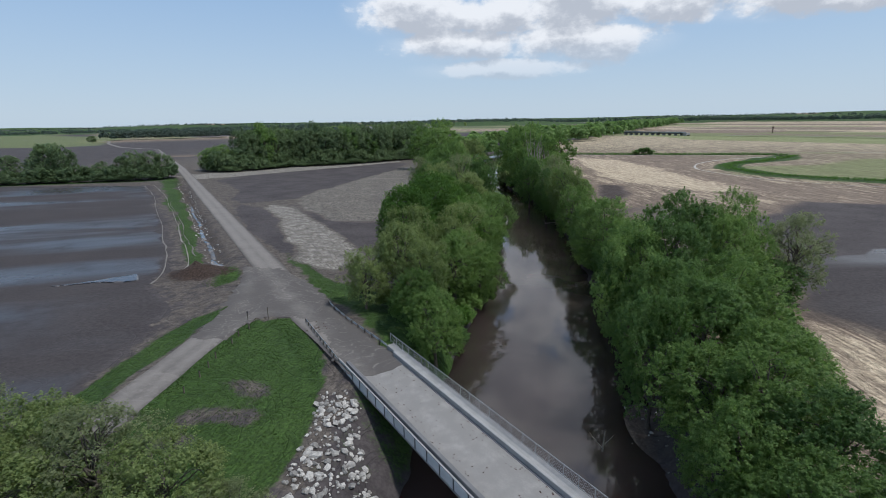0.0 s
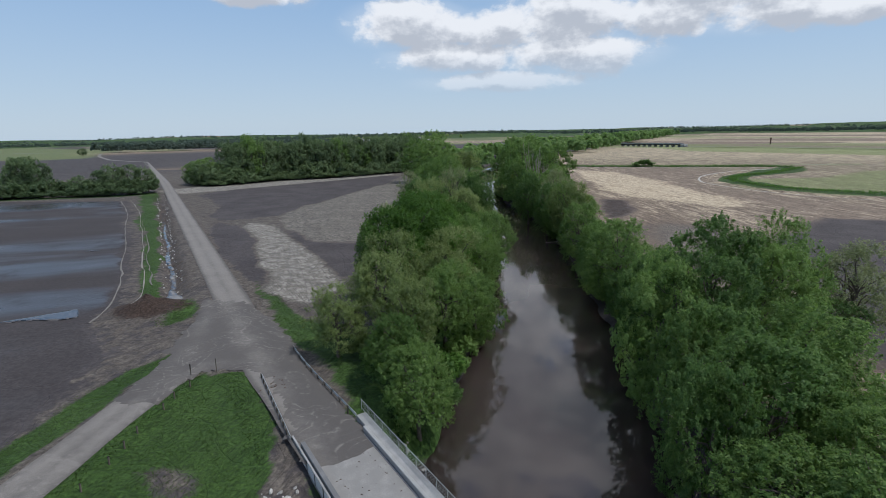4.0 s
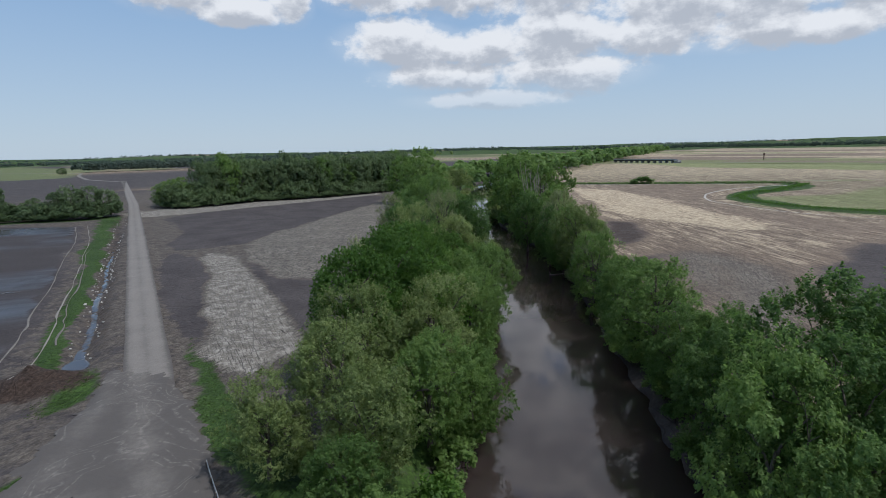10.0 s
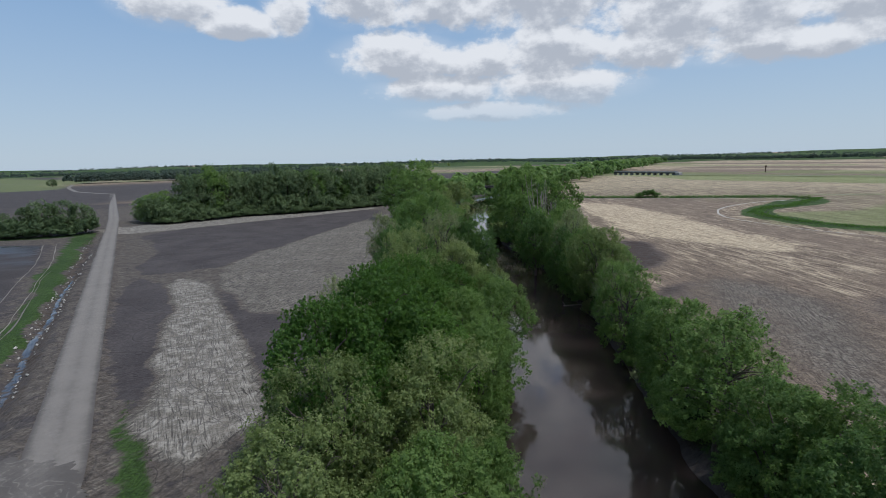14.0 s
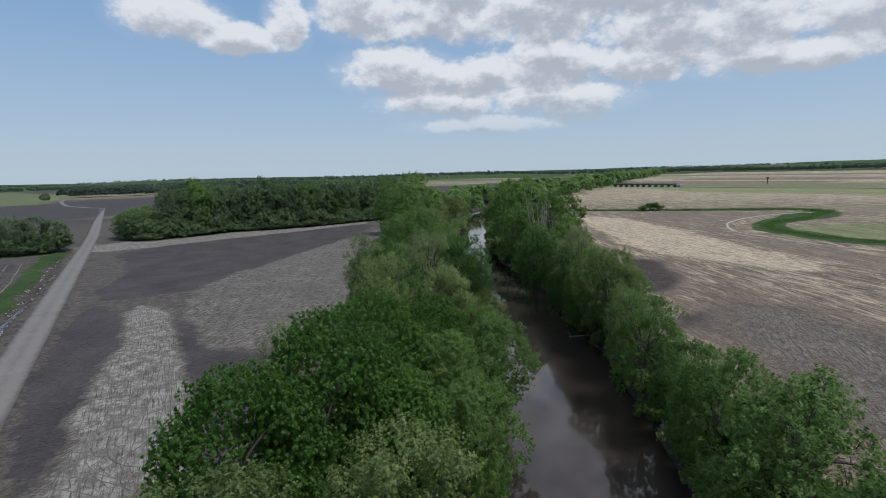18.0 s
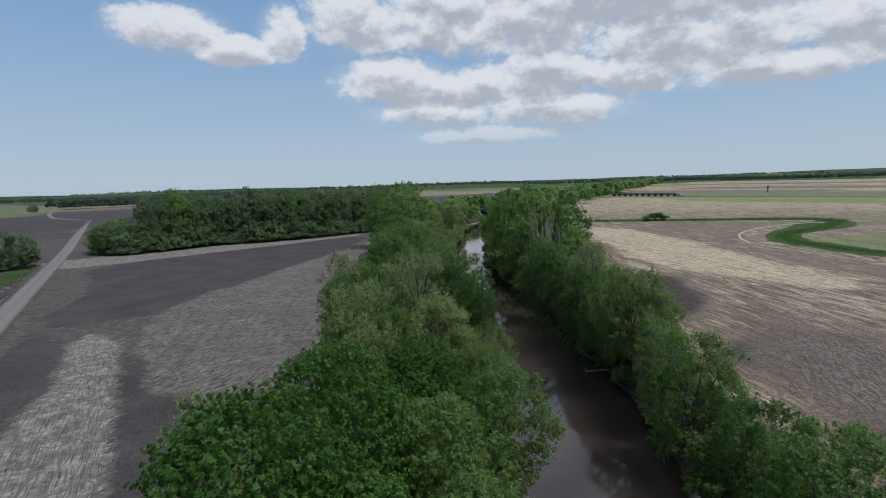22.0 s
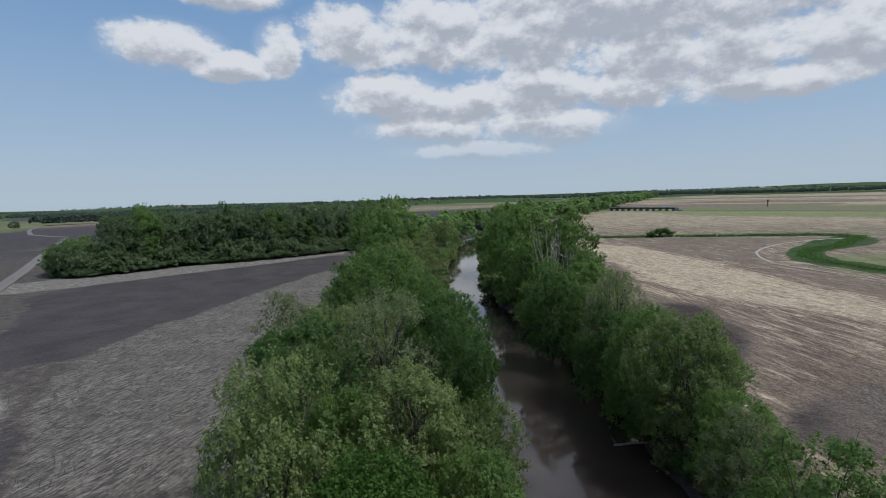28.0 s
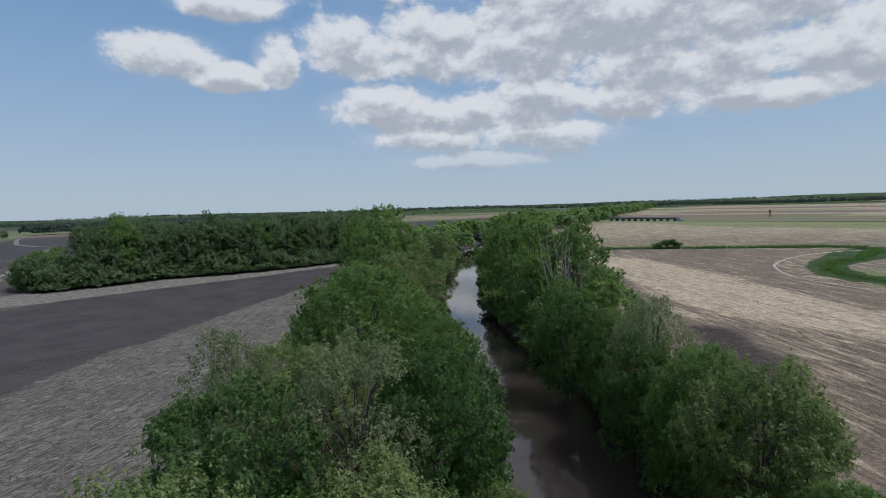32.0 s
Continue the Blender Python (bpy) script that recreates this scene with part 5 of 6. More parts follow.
def build_bridge():
    br = thing("road_bridge", "single-lane concrete road bridge with a raised footway over the river", "bridge", BR_M)
    part("deck", boxes((0, BR_L, 0, BR_W, -0.45, 0.0), bevel=0.02), M_CONC, br, "pale worn concrete deck strewn with gravel")
    for i in range(3):
        part("girder", boxes((-0.5, BR_L, 0.5 + i * 1.9, 0.9 + i * 1.9, -1.3, -0.46)), M_KERB, br)
    # downstream side: parapet beam, then light panels between dark posts
    part("parapet", boxes((-1.2, BR_L, -0.42, -0.02, -0.25, 0.55), bevel=0.03), M_PARAPET, br, "grey concrete parapet beam")
    n = 30
    panel, post = None, None
    step_l = (BR_L + 3.0) / n
    for i in range(n):
        x0 = -3.0 + i * step_l
        if panel is None:
            panel = part("side_panel", boxes((0.05, step_l - 0.07, -0.62, -0.56, -0.85, 0.18), bevel=0.01), M_PANEL, br, "light grey side panel")
            post = part("panel_post", boxes((-0.07, 0.03, -0.66, -0.45, -0.95, 0.25)), M_DARKSTEEL, br, "dark steel post")
            a, b = panel, post
        else:
            a, b = new("side_panel", panel.data), new("panel_post", post.data)
            a.parent = b.parent = br
        a.location = b.location = (x0, 0, 0)
    part("side_rail", boxes((-3.1, BR_L, -0.68, -0.5, -0.98, -0.88), (-3.1, BR_L, -0.66, -0.5, 0.19, 0.26)), M_KERB, br)
    # upstream side: kerb wall and footway
    part("kerb", boxes((-0.5, BR_L, BR_W - 0.02, BR_W + 0.30, -0.3, 0.52), bevel=0.04), M_KERB, br, "weathered concrete kerb wall")
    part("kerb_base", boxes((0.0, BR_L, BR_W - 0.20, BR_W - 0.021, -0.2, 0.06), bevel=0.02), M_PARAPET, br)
    part("footway", boxes((-2.8, BR_L, BR_W + 0.305, BR_W + 1.25, -0.4, 0.40), bevel=0.03), M_KERB, br, "raised concrete footway")
    part("abutment", boxes((-1.8, -0.02, -0.4, BR_W + 1.4, -5.5, -0.47), bevel=0.05), M_KERB, br)
    part("abutment", boxes((BR_L + 0.02, BR_L + 1.8, -0.4, BR_W + 1.4, -5.5, -0.02), bevel=0.05), M_KERB, br)
    for px in (24, 38):
        part("pier", boxes((px - 0.5, px + 0.5, 0.2, BR_W + 1.2, -8.0, -1.31), bevel=0.08), M_KERB, br)
    # fence along the footway
    fe = thing("footway_fence", "galvanised wire fence along the bridge footway", "fence", BR_M)
    k, x = 0, -3.4
    y0 = BR_W + 1.15
    pm = bars([[(0, 0, 0.41), (0, 0, 1.5)]], 0.03)
    cap = bars([[(0, 0, 1.49), (0, 0, 1.53), (0, 0, 1.56)]], 0.042)
    while x < BR_L:
        p = part("post", pm, M_STEEL, fe)
        p.location = (x, y0, 0)
        part("post_cap", cap, M_STEEL, p)
        x += 1.55
    part("top_rail", bars([[(-3.4, y0, 1.5), (BR_L, y0, 1.5)]], 0.03), M_STEEL, fe)
    part("bottom_rail", bars([[(-3.4, y0, 0.55), (BR_L, y0, 0.55)]], 0.02), M_STEEL, fe)
    wires = []
    for x in np.arange(-3.4, BR_L - 1.0, 0.30):
        wires.append([(x, y0, 0.56), (x + 0.95, y0, 1.49)])
        wires.append([(x + 0.95, y0, 0.56), (x, y0, 1.49)])
    part("wire_mesh", bars(wires, 0.006, 3), M_STEEL, fe, "diamond wire mesh")


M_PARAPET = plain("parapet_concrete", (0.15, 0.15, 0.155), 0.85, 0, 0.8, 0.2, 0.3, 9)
M_PANEL = plain("pale_steel_panel", (0.56, 0.575, 0.59), 0.65, 0.0, 1.0, 0.12, 0.1, 12)
M_DARKSTEEL = plain("dark_steel", (0.07, 0.07, 0.075), 0.6, 0.4, 2, 0.2, 0.1)
build_bridge()


def guard_rail(a, b, z0, n):
    """A W-beam rail on wooden posts from a to b."""
    gr = thing("guard_rail", "galvanised steel guard rail on wooden posts beside the road", "guard rail", None, "guard rails")
    A, B = Vector((*a, 0)), Vector((*b, 0))
    d = (B - A).normalized()
    w = Vector((-d.y, d.x, 0))
    prof = [(0.02, 0.62), (0.08, 0.67), (0.08, 0.72), (0.02, 0.76), (0.02, 0.80), (0.08, 0.84), (0.08, 0.89), (0.02, 0.94)]
    co, L = [], (B - A).length
    for s in np.linspace(0, L, 12):
        q = A + d * s
        zz = z0(q.x, q.y)
        co += [tuple(q + w * o + Vector((0, 0, zz + h - 0.2))) for o, h in prof]
    m = len(prof)
    f = np.array([(r * m + i, r * m + i + 1, (r + 1) * m + i + 1, (r + 1) * m + i) for r in range(11) for i in range(m - 1)])
    me = raw_mesh("rail_beam", np.array(co), f)
    ob = part("rail_beam", me, M_STEEL, gr)
    sol = ob.modifiers.new("thickness", "SOLIDIFY")
    sol.thickness = 0.012
    pm = boxes((-0.09, 0.09, -0.11, 0.0, -0.6, 0.78), bevel=0.015)
    pme = bpy.data.meshes.new("post")
    pm.to_mesh(pme)
    pm.free()
    pme.materials.append(M_WOOD)
    bb = boxes((-0.07, 0.07, 0.001, 0.045, 0.42, 0.72), bevel=0.01)
    blk = bpy.data.meshes.new("spacer_block")
    bb.to_mesh(blk)
    bb.free()
    blk.materials.append(M_STEEL)
    for i in range(n):
        q = A + d * (L * (i + 0.15) / n)
        p = part("post", pme, None, gr)
        p.matrix_basis = Matrix.Translation((q.x, q.y, z0(q.x, q.y))) @ Matrix.Rotation(math.atan2(d.y, d.x), 4, "Z")
        part("spacer_block", blk, None, p)


def road_z(x, y):
    return float(deck_blend(np.array([x]), np.array([y]))[0]) - 0.12


guard_rail((-25.0, 64.2), (-16.6, 51.6), road_z, 10)
guard_rail((-24.3, 72.3), (-11.6, 55.6), road_z, 9)


def post_thing(x, y, h, r, label, cap=False):
    ob = thing("marker_post", label, "post", Matrix.Translation((x, y, float(height(x, y)))), "posts round the grass")
    part("shaft", bars([[(0, 0, -0.3), (0, 0, h * 0.5), (0.01, 0.01, h)]], r, 6), M_WOOD, ob)
    if cap:
        part("plate", boxes((-0.10, 0.10, -0.02, 0.02, h - 0.35, h - 0.05), bevel=0.01), M_DARKSTEEL, ob)
        part("plate", boxes((-0.10, 0.10, -0.02, 0.02, h - 0.72, h - 0.46), bevel=0.01), M_DARKSTEEL, ob)
    else:
        part("cap", bars([[(0, 0, h), (0, 0, h + 0.04)]], r * 1.2, 6), M_DARKSTEEL, ob)


post_thing(-31.2, 65.6, 1.7, 0.06, "tall weathered wooden post at the grass corner")
post_thing(-33.7, 64.4, 1.5, 0.05, "thin post with two small dark plates", True)
for px, py in ((-32.4, 62.0), (-32.6, 59.4), (-32.4, 57.2), (-32.3, 53.0), (-32.0, 50.8), (-31.8, 48.6), (-31.6, 45.2)):
    post_thing(px, py, 0.75, 0.08, "short dark wooden post along the grass edge")


# ---------------------------------------------------------------- riprap
def rock_mesh(seed):
    rng = np.random.default_rng(seed)
    bm = bmesh.new()
    bmesh.ops.create_icosphere(bm, subdivisions=1, radius=0.5)
    sc = Vector((rng.uniform(0.8, 1.3), rng.uniform(0.7, 1.0), rng.uniform(0.45, 0.75)))
    for v in bm.verts:
        v.co = Vector((v.co.x * sc.x, v.co.y * sc.y, v.co.z * sc.z)) * rng.uniform(0.68, 1.22)
    me = bpy.data.meshes.new("rock")
    bm.to_mesh(me)
    bm.free()
    me.materials.append(M_STONE)
    return me


ROCKS = [rock_mesh(i) for i in range(8)]


def rock_field(label, spots, rng):
    rip = thing("riprap", label, "rocks", None, "rock banks")
    for x, y, r in spots:
        p = part("rock", ROCKS[rng.integers(0, 8)], None, rip)
        p.matrix_basis = Matrix.LocRotScale((x, y, float(height(x, y)) + r * 0.12), Euler(rng.uniform(-0.5, 0.5, 3) + [0, 0, rng.uniform(0, 6.28)]), (r, r, r))


def spread(rng, n, poly, lo, hi):
    xs, ys = [p[0] for p in poly], [p[1] for p in poly]
    out = []
    while len(out) < n:
        x, y = rng.uniform(min(xs), max(xs)), rng.uniform(min(ys), max(ys))
        if poly_mask(np.array([x]), np.array([y]), poly, 0.01)[0] > 0.5:
            out.append((x, y, lo * (hi / lo) ** rng.uniform(0, 1)))
    return out


rk = np.random.default_rng(77)
RIPRAP = [(-16.8, 46.0), (-14.6, 47.2), (-12.0, 44.6), (-11.2, 39.8), (-7.4, 32.8), (-8.5, 25), (-15.2, 25), (-15.4, 32), (-15.9, 39.5)]
rock_field("pale broken limestone rocks on the bank below the bridge", spread(rk, 290, RIPRAP, 0.34, 0.95), rk)
rock_field("small pale rubble between the bank rocks", spread(rk, 290, RIPRAP, 0.16, 0.42), rk)
rock_field("pale rocks beside the bridge abutment", spread(rk, 46, [(-9, 54), (-7, 57), (-3, 54), (-2, 49), (-5, 50)], 0.3, 0.9), rk)
rock_field("scattered pale stones on the mud shelf", spread(rk, 40, [(15, 42), (19, 40), (22, 50), (20, 56), (16, 54)], 0.15, 0.5), rk)


# ---------------------------------------------------------------- the far trestle bridge and its road
def build_trestle():
    a, b = Vector((216, 864, 0)), Vector((282, 784, 0))
    L = (b - a).length
    d = (b - a).normalized()
    m = Matrix(((d.x, -d.y, 0, a.x), (d.y, d.x, 0, a.y), (0, 0, 1, 0), (0, 0, 0, 1)))
    tb = thing("trestle_bridge", "long low grey trestle bridge across the far floodplain", "bridge", m)
    part("deck", boxes((0, L, -4, 4, 3.6, 4.2)), M_PARAPET, tb)
    part("girder", boxes((0, L, -3.5, -3.0, 2.5, 3.58)), M_DARKSTEEL, tb)
    part("girder", boxes((0, L, 3.0, 3.5, 2.5, 3.58)), M_DARKSTEEL, tb)
    part("railing", boxes((0, L, -4.0, -3.8, 4.21, 5.2)), M_STEEL, tb)
    part("railing", boxes((0, L, 3.8, 4.0, 4.21, 5.2)), M_STEEL, tb)
    pm = boxes((-0.6, 0.6, -3.6, 3.6, -2.0, 2.49), bevel=0.1)
    me = bpy.data.meshes.new("pier")
    pm.to_mesh(me)
    pm.free()
    me.materials.append(M_KERB)
    for i in range(11):
        part("pier", me, None, tb).location = (4 + i * (L - 8) / 10, 0, 0)
    part("abutment", boxes((L, L + 6, -4.5, 4.5, -1.0, 3.9), bevel=0.2), M_KERB, tb)
    pts = [(282 + d.x * k + d.x * 6, 784 + d.y * k + d.y * 6) for k in range(0, 900, 30)]
    me = strip_mesh("far_road", pts, 4.0, 1.0, LANES)
    me.materials.append(M_ROAD)
    tagged(new("far_road", me), "pale road on a low grassy embankment", "road", kind="structure")


build_trestle()


def build_mast(x, y):
    z = float(height(x, y))
    ob = thing("field_mast", "tall rusty mast standing in the far field", "mast", Matrix.Translation((x, y, z)))
    part("shaft", bars([[(0, 0, -0.5), (0, 0, 5), (0, 0, 9)]], 0.7, 8), M_DIRT, ob)
    part("head", boxes((-1.1, 1.1, -1.1, 1.1, 7.0, 9.6), bevel=0.2), M_DIRT, ob)


build_mast(429, 833)


# ---------------------------------------------------------------- the far village
def house(x, y, w, dpt, h, turn, wall, label):
    z = float(height(x, y))
    ob = thing("house", label, "house", Matrix.LocRotScale((x, y, z), Euler((0, 0, turn)), None), "houses of the far village")
    part("wall", boxes((-w / 2, w / 2, -dpt / 2, dpt / 2, -1.0, h)), wall, ob)
    bm = bmesh.new()
    vs = [bm.verts.new(c) for c in ((-w / 2 - 0.5, -dpt / 2 - 0.5, h), (w / 2 + 0.5, -dpt / 2 - 0.5, h), (w / 2 + 0.5, dpt / 2 + 0.5, h), (-w / 2 - 0.5, dpt / 2 + 0.5, h), (-w / 2 - 0.5, 0, h + dpt * 0.35), (w / 2 + 0.5, 0, h + dpt * 0.35))]
    for f in ((0, 1, 5, 4), (2, 3, 4, 5), (0, 4, 3), (1, 2, 5), (3, 2, 1, 0)):
        bm.faces.new([vs[i] for i in f])
    part("roof", bm, M_ROOF, ob)
    for i in range(3):
        part("window", boxes((-w * 0.35 + i * w * 0.28, -w * 0.35 + i * w * 0.28 + 1.6, -dpt / 2 - 0.04, -dpt / 2 + 0.1, h * 0.4, h * 0.75)), M_DARKSTEEL, ob)


hr = random.Random(9)
for i in range(11):
    t = i / 10
    house(-560 + 330 * t + hr.uniform(-15, 15), 1820 + 200 * t + hr.uniform(-60, 60), hr.uniform(14, 26), hr.uniform(10, 14), hr.uniform(5, 9), hr.uniform(-0.5, 0.5),
          M_PAINT_W, "white gabled house of the far village")


# ---------------------------------------------------------------- dead wood in and by the river
def snag(x, y, z, limbs, seed, label, r0=0.12):
    rng = np.random.default_rng(seed)
    ob = thing("driftwood", label, "driftwood", Matrix.Translation((x, y, z)))
    stem = np.array(limbs[0], float)
    part("stem", raw_mesh("stem", *tube_arrays(stem, np.linspace(r0, r0 * 0.4, len(stem)), 6)), M_DEAD, ob)
    for lb in limbs[1:]:
        p = np.array(lb, float)
        p[1:] += rng.normal(0, 0.06, p[1:].shape)
        part("branch", raw_mesh("branch", *tube_arrays(p, np.linspace(r0 * 0.5, r0 * 0.12, len(p)), 5)), M_DEAD, ob)


snag(12.2, 44.2, WATER_Z - 0.3, [[(0, 0, 0), (0.1, 0, 1.2), (0.2, 0.1, 2.6)], [(0.05, 0, 0.6), (-0.7, 0, 1.4), (-1.2, 0.1, 2.2)], [(0.1, 0, 1.0), (0.7, 0.1, 1.5), (1.0, 0, 2.1)], [(0, 0, 0.2), (0.8, -0.4, 0.3), (1.8, -0.8, 0.25)]], 1,
     "bare bleached snag standing in the shallows")
snag(18, 158, WATER_Z + 0.05, [[(0, 0, 0), (2, 0.2, 0.15), (4.5, 0, 0.35), (6.5, -0.4, 0.9)], [(0.4, 0, 0.05), (0.1, 0.4, 0.5), (-0.1, 0.5, 0.9)], [(3.5, 0, 0.3), (3.9, 0.7, 0.7)]], 2, "pale fallen log lying in the river by the bank", 0.16)
snag(8, 300, WATER_Z, [[(0, 0, 0), (2.5, 1, 0.6), (5, 2, 1.6)], [(1, 0.4, 0.3), (0.2, 1.2, 1.2), (-0.6, 1.4, 1.6)], [(2.5, 1, 0.6), (2.2, 2.2, 1.7)]], 3, "dark root tangle caught at the river bend", 0.5)
snag(30, 214, 0.2, [[(0, 0, 0), (2, -0.4, 0.9), (4.5, -0.6, 2.2)], [(2, -0.4, 0.9), (3, 0.6, 1.9)], [(3, -0.5, 1.4), (4.2, -1.4, 2.4)]], 4, "bleached fallen branch at the field's edge", 0.2)


def bare_tree(x, y, H, spread_r, seed, label):
    """A tree with long bleached bare limbs rising through the leaves."""
    rng = np.random.default_rng(seed)
    z = float(height(x, y))
    ob = thing("bare_tree", label, "tree", Matrix.Translation((x, y, z)))
    tr = np.array([[0, 0, -0.5], [0.1, 0, H * 0.12], [0.2, 0.1, H * 0.25], [0.2, 0.2, H * 0.4]])
    part("trunk", raw_mesh("trunk", *tube_arrays(tr, [0.55, 0.48, 0.42, 0.32], 8)), M_DEAD, ob)
    for i in range(9):
        a, k = rng.uniform(0, 6.28), rng.uniform(0.4, 1.0)
        base = tr[rng.integers(1, 4)]
        tip = np.array([math.cos(a) * spread_r * k, math.sin(a) * spread_r * k, H * rng.uniform(0.75, 1.0)])
        t = np.linspace(0, 1, 6)[:, None]
        pth = base + (tip - base) * t + np.array([math.cos(a), math.sin(a), 0]) * np.sin(t * np.pi) * 0.6 + rng.normal(0, 0.12, (6, 3)) * t
        pieces = [tube_arrays(pth, np.linspace(0.20, 0.04, 6), 5)]
        for j in range(4):
            q = pth[rng.integers(2, 6)]
            e = q + rng.normal(0, 0.9, 3) + [0, 0, 1.3]
            pieces.append(tube_arrays(np.array([q, (q + e) / 2, e]), [0.06, 0.045, 0.02], 4))
        part("limb", raw_mesh("limb", *join_arrays(pieces)), M_DEAD, ob)


bare_tree(19.5, 215, 24.5, 4.6, 1, "tall half-dead tree with bleached bare limbs")
bare_tree(22.5, 211, 17, 3.5, 2, "half-dead tree with bleached bare limbs")

# ---------------------------------------------------------------- grass tufts on the verges
def tufts(name, label, polys, n, seed, tall):
    rng = np.random.default_rng(seed)
    spots = []
    for poly, share in polys:
        k = int(n * share)
        p = np.asarray(poly)
        x, y = rng.uniform(p[:, 0].min(), p[:, 0].max(), k * 4), rng.uniform(p[:, 1].min(), p[:, 1].max(), k * 4)
        wx, wy = x + 7 * (fbm(x * 0.11, y * 0.11, 31) - 0.5), y + 9 * (fbm(x * 0.11, y * 0.11, 37) - 0.5)
        ok = (poly_mask(wx, wy, poly, 0.6) > rng.uniform(0.2, 0.8, len(x))) & (poly_mask(x, y, [(-60, 130), (-3, 56), (-3, 8), (-50, 8), (-200, 300)], 0.5) > 0.5)
        spots.append(np.column_stack([x[ok], y[ok]])[:k])
    P = np.concatenate(spots)
    z = height(P[:, 0], P[:, 1])
    base = np.column_stack([P, z - 0.02])
    m = len(base)
    co, f = [], []
    for b in range(4):
        a = rng.uniform(0, 6.28, m)
        off = np.column_stack([np.cos(a), np.sin(a), np.zeros(m)])
        side = np.column_stack([-np.sin(a), np.cos(a), np.zeros(m)])
        h = tall * rng.uniform(0.5, 1.3, m)[:, None]
        root = base + off * 0.06
        co.append(np.stack([root + side * 0.05, root - side * 0.05, root + off * h * 0.5 + np.array([0, 0, 1]) * h], 1).reshape(-1, 3))
    co = np.concatenate(co)
    f = np.arange(len(co)).reshape(-1, 3)
    me = raw_mesh(name, co, f, smooth=False)
    me.materials.append(M_GRASS)
    tagged(new(name, me), label, "grass", kind="stuff")


STRIP = [along(ROAD0, 27, -9.2), along(ROAD0, 27, -12), along(ROAD0, 120, -12.4), along(ROAD0, 215, -12.6), along(ROAD0, 215, -6.2), along(ROAD0, 85, -8.4)]
tufts("grass", "short green grass on the verges", [(TRIANGLE, 0.45), (VERGE_LEFT, 0.12), (VERGE_RIGHT, 0.17), (DITCH_HEAD, 0.03), (STRIP, 0.23)], 30000, 3, 0.085)

# ---------------------------------------------------------------- dried waterlines
M_SILT = plain("pale_dried_silt", (0.30, 0.285, 0.255), 0.95, 0, 1.5, 0.3, 0.5, 12)


def waterline(pts, half, seed, mat=None, jitter=0.25):
    rng = np.random.default_rng(seed)
    p = [(x + rng.normal(0, jitter), y + rng.normal(0, jitter)) for x, y in pts]
    me = strip_mesh("waterline", p, half, 0.05, [0.5] * 5, None, 5)
    me.materials.append(mat or M_SILT)
    tagged(new("waterline", me), "thin pale line of dried silt left by the flood", "waterline", kind="structure")


def curve_through(pts, n):
    """A smooth line through points of the plan."""
    p = np.array([pts[0]] + list(pts) + [pts[-1]], float)
    out = []
    for a, b, c, d in zip(p, p[1:], p[2:], p[3:]):
        for t in np.linspace(0, 1, n, endpoint=False):
            out.append(tuple(0.5 * (2 * b + (c - a) * t + (2 * a - 5 * b + 4 * c - d) * t * t + (3 * b - a - 3 * c + d) * t ** 3)))
    return out + [tuple(pts[-1])]


def far_line(pts, half, seed):
    rng = np.random.default_rng(seed)
    line = [(x + rng.normal(0, 0.25), y + rng.normal(0, 0.35)) for x, y in curve_through(pts, 6)]
    me = strip_mesh("waterline", line, half, 0.14, [0.5] * 5, sheet_z, 5)
    me.materials.append(M_SILT)
    tagged(new("waterline", me), "pale sandy rim round the creek's old loop", "waterline", kind="structure")


M_SILT_DULL = plain("dull_dried_silt", (0.165, 0.152, 0.137), 0.95, 0, 1.5, 0.35, 0.5, 12)
dense = curve_through(SHORE[4:], 6)
waterline(dense, 0.13, 1, M_SILT_DULL, 0.22)
waterline([(x + 3.4, y + 2.4) for x, y in dense[4:]], 0.10, 5, M_SILT_DULL, 0.25)
waterline([(x + 4.2, y + 2.9) for x, y in dense[9:40]], 0.08, 6, M_SILT_DULL, 0.3)
far_line([(190, 182), (155, 205), (133, 223), (122, 237), (118.7, 244.5), (116.5, 254), (113.5, 263), (111.6, 274), (112, 286.5), (118, 304), (129, 323), (150, 344), (179, 360.6), (200, 368)], 0.55, 3)
far_line([(30, 421), (65, 409), (91, 400), (133, 391), (165, 384)], 0.5, 4)
far_line([(200, 397), (260, 392), (340, 380), (440, 370)], 0.6, 7)

# ---------------------------------------------------------------- wheel tracks across the silt
M_TRACK = plain("wet_track_mud", (0.105, 0.095, 0.086), 0.85, 0, 1.5, 0.35, 0.6, 9)


def wheel_track(pts, gauge=1.9, half=0.13):
    """Two wheel ruts side by side along a line."""
    a = np.array(pts, float)
    t = np.gradient(a, axis=0)
    t /= np.linalg.norm(t, axis=1)[:, None]
    n = np.stack([t[:, 1], -t[:, 0]], -1) * gauge / 2
    ob = thing("wheel_track", "pair of dark wheel ruts pressed into the dried silt", "wheel track", None, "wheel tracks")
    for side in (-1, 1):
        me = strip_mesh("rut", [tuple(q) for q in a + n * side], half, -0.045, [0.5] * 5, None, 5)
        part("rut", me, M_TRACK, ob)


def sweep(p0, p1, p2, n=12):
    """Points along a curve from p0 to p2, drawn towards p1."""
    return [tuple((1 - k) ** 2 * p0[i] + 2 * k * (1 - k) * p1[i] + k * k * p2[i] for i in (0, 1)) for k in np.linspace(0, 1, n)]


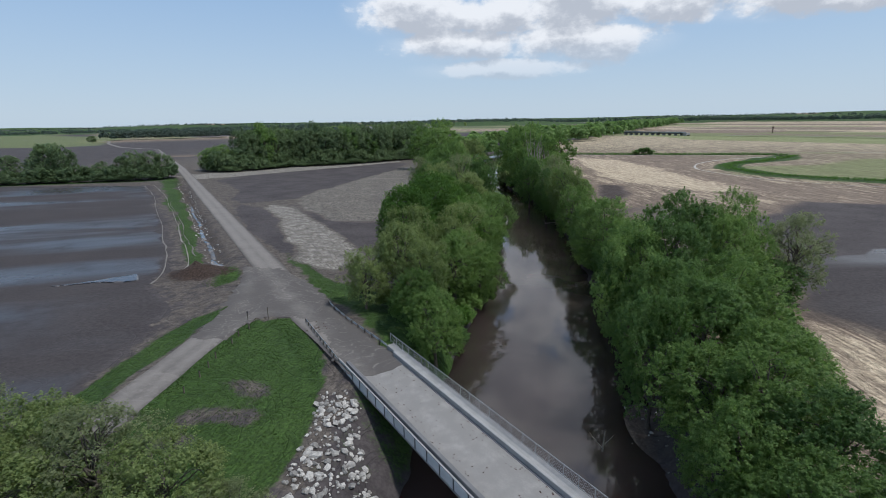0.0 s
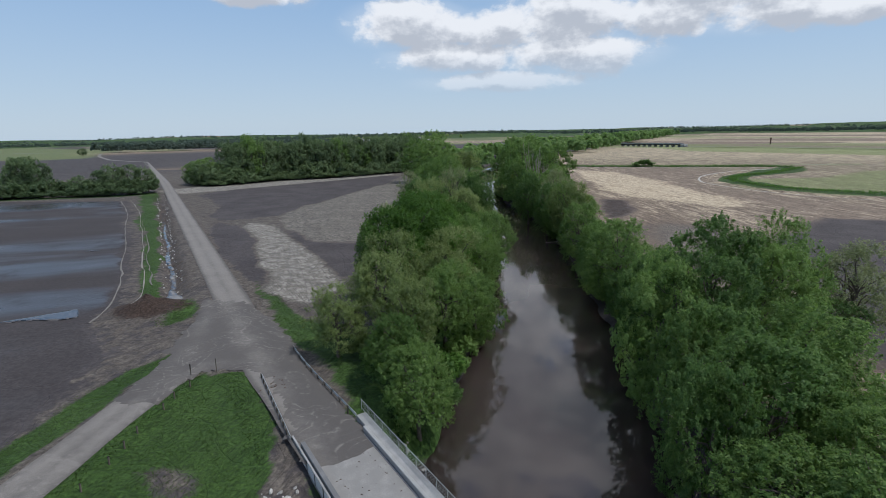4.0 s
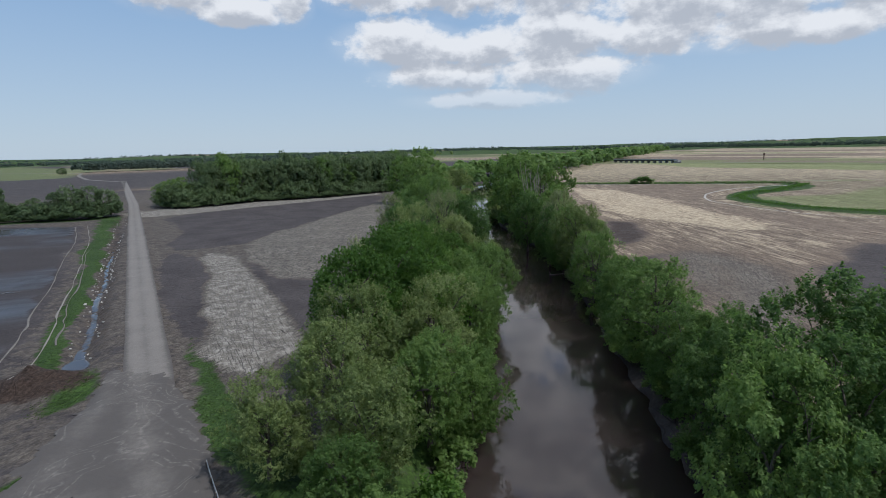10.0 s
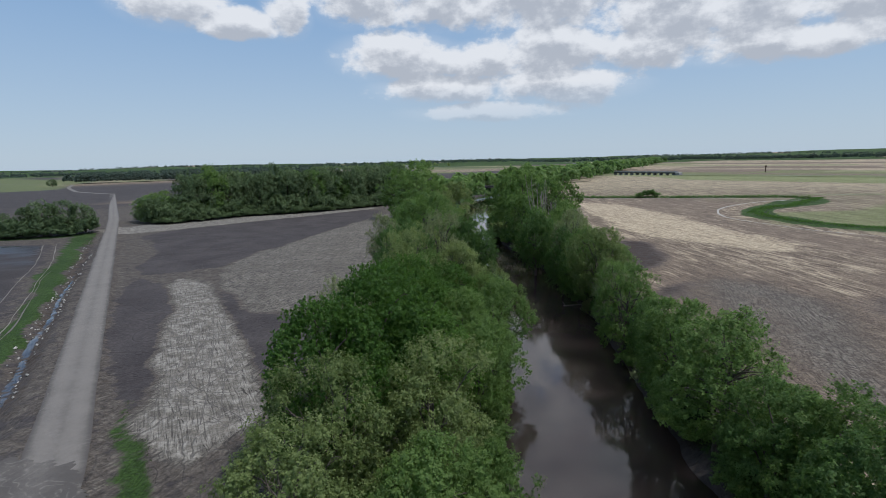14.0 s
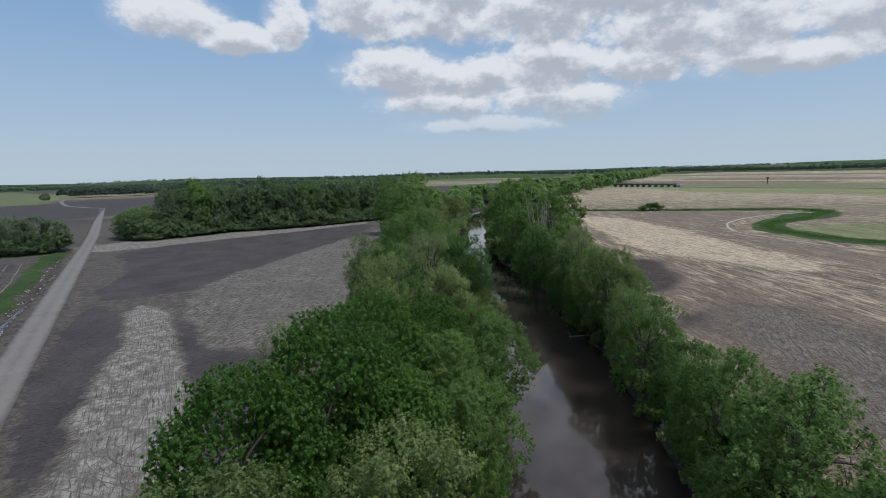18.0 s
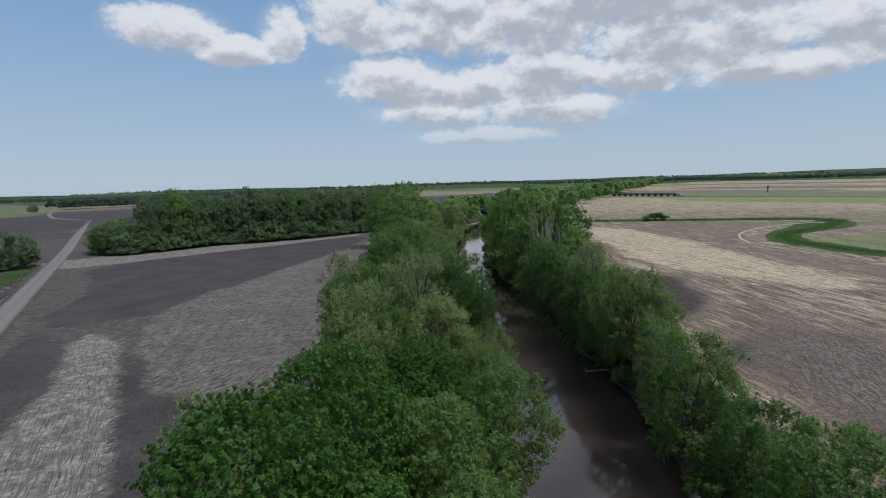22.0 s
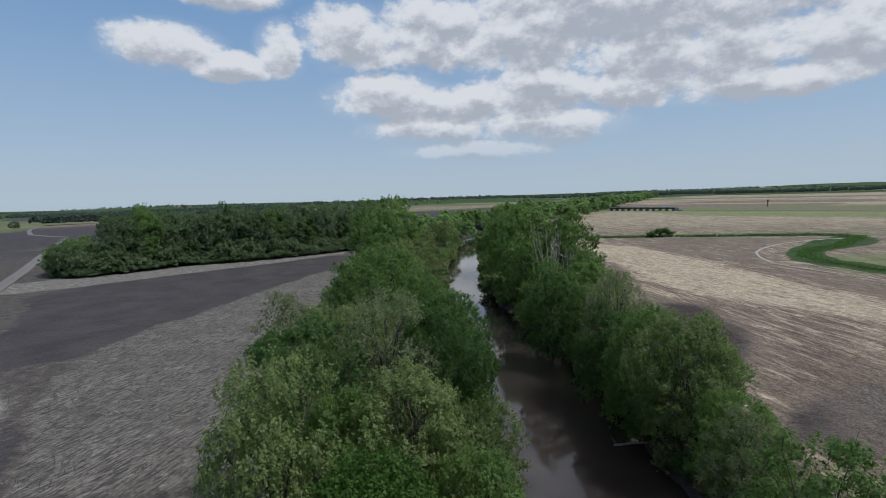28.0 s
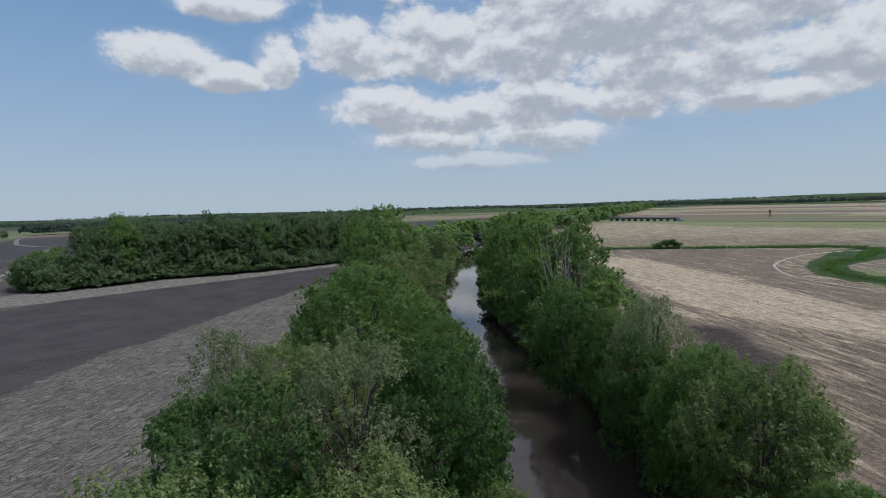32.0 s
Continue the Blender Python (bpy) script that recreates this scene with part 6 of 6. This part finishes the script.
for row in (((-40, 108), (-42, 120), (-49, 136)), ((-38, 104), (-45, 120), (-58, 146)), ((-31, 99), (-38, 116), (-52, 142)), ((-31, 106), (-38, 104), (-42, 112)), ((-28, 99), (-33, 104), (-42, 104)),
            ((-40, 126), (-35, 118), (-38, 106)), ((-30, 150), (-44, 158), (-58, 186)), ((46, 160), (56, 156), (64, 148)), ((40, 150), (48, 152), (58, 140))):
    wheel_track(sweep(*row))

# stones along the roadside ditch, gravel bits on the bridge
rk = np.random.default_rng(123)
spots = []
for i in range(230):
    t = rk.uniform(30, 210)
    q = along(ROAD0, t, float(ditch_n(t)) + rk.choice((-1, 1)) * rk.uniform(0.5, 1.8))
    spots.append((q[0], q[1], rk.uniform(0.2, 0.62)))
rock_field("dark and pale stones lining the roadside ditch", spots, rk)
bits = []
for i in range(150):
    u, v = rk.uniform(0.5, 34), rk.choice((rk.uniform(0.1, 1.2), rk.uniform(4.0, 5.1), rk.uniform(0.2, 5.0)))
    r = rk.uniform(0.03, 0.09)
    c = BR_0 + BR_U * u + BR_V * v
    bits.append((np.array([[-1, -0.6, 0], [1, -0.5, 0], [0.8, 0.7, 0], [-0.7, 0.8, 0], [0.1, 0, 0.8]]) * r + np.array([c.x, c.y, 1.003]), np.array([[0, 1, 4], [1, 2, 4], [2, 3, 4], [3, 0, 4]])))
me = raw_mesh("gravel_bits", *join_arrays(bits), smooth=False)
me.materials.append(M_DIRT)
tagged(new("gravel_bits", me), "dark clods of gravel strewn over the bridge deck", "gravel", kind="stuff")

# dark clods dropped on the road before the bridge
clods = thing("mud_clods", "dark clods of mud dropped on the gravel road", "clods")
for i in range(22):
    cx, cy = -22.2 + rk.normal(0, 0.9), 62.2 + rk.normal(0, 0.8)
    r = rk.uniform(0.10, 0.24)
    p = part("clod", ROCKS[rk.integers(0, 8)].copy(), None, clods)
    p.data.materials[0] = M_DIRT
    p.matrix_basis = Matrix.LocRotScale((cx, cy, float(deck_blend(np.array([cx]), np.array([cy]))[0]) + 0.13 + r * 0.1), Euler((0, 0, rk.uniform(0, 6.28))), (r, r, r * 0.7))
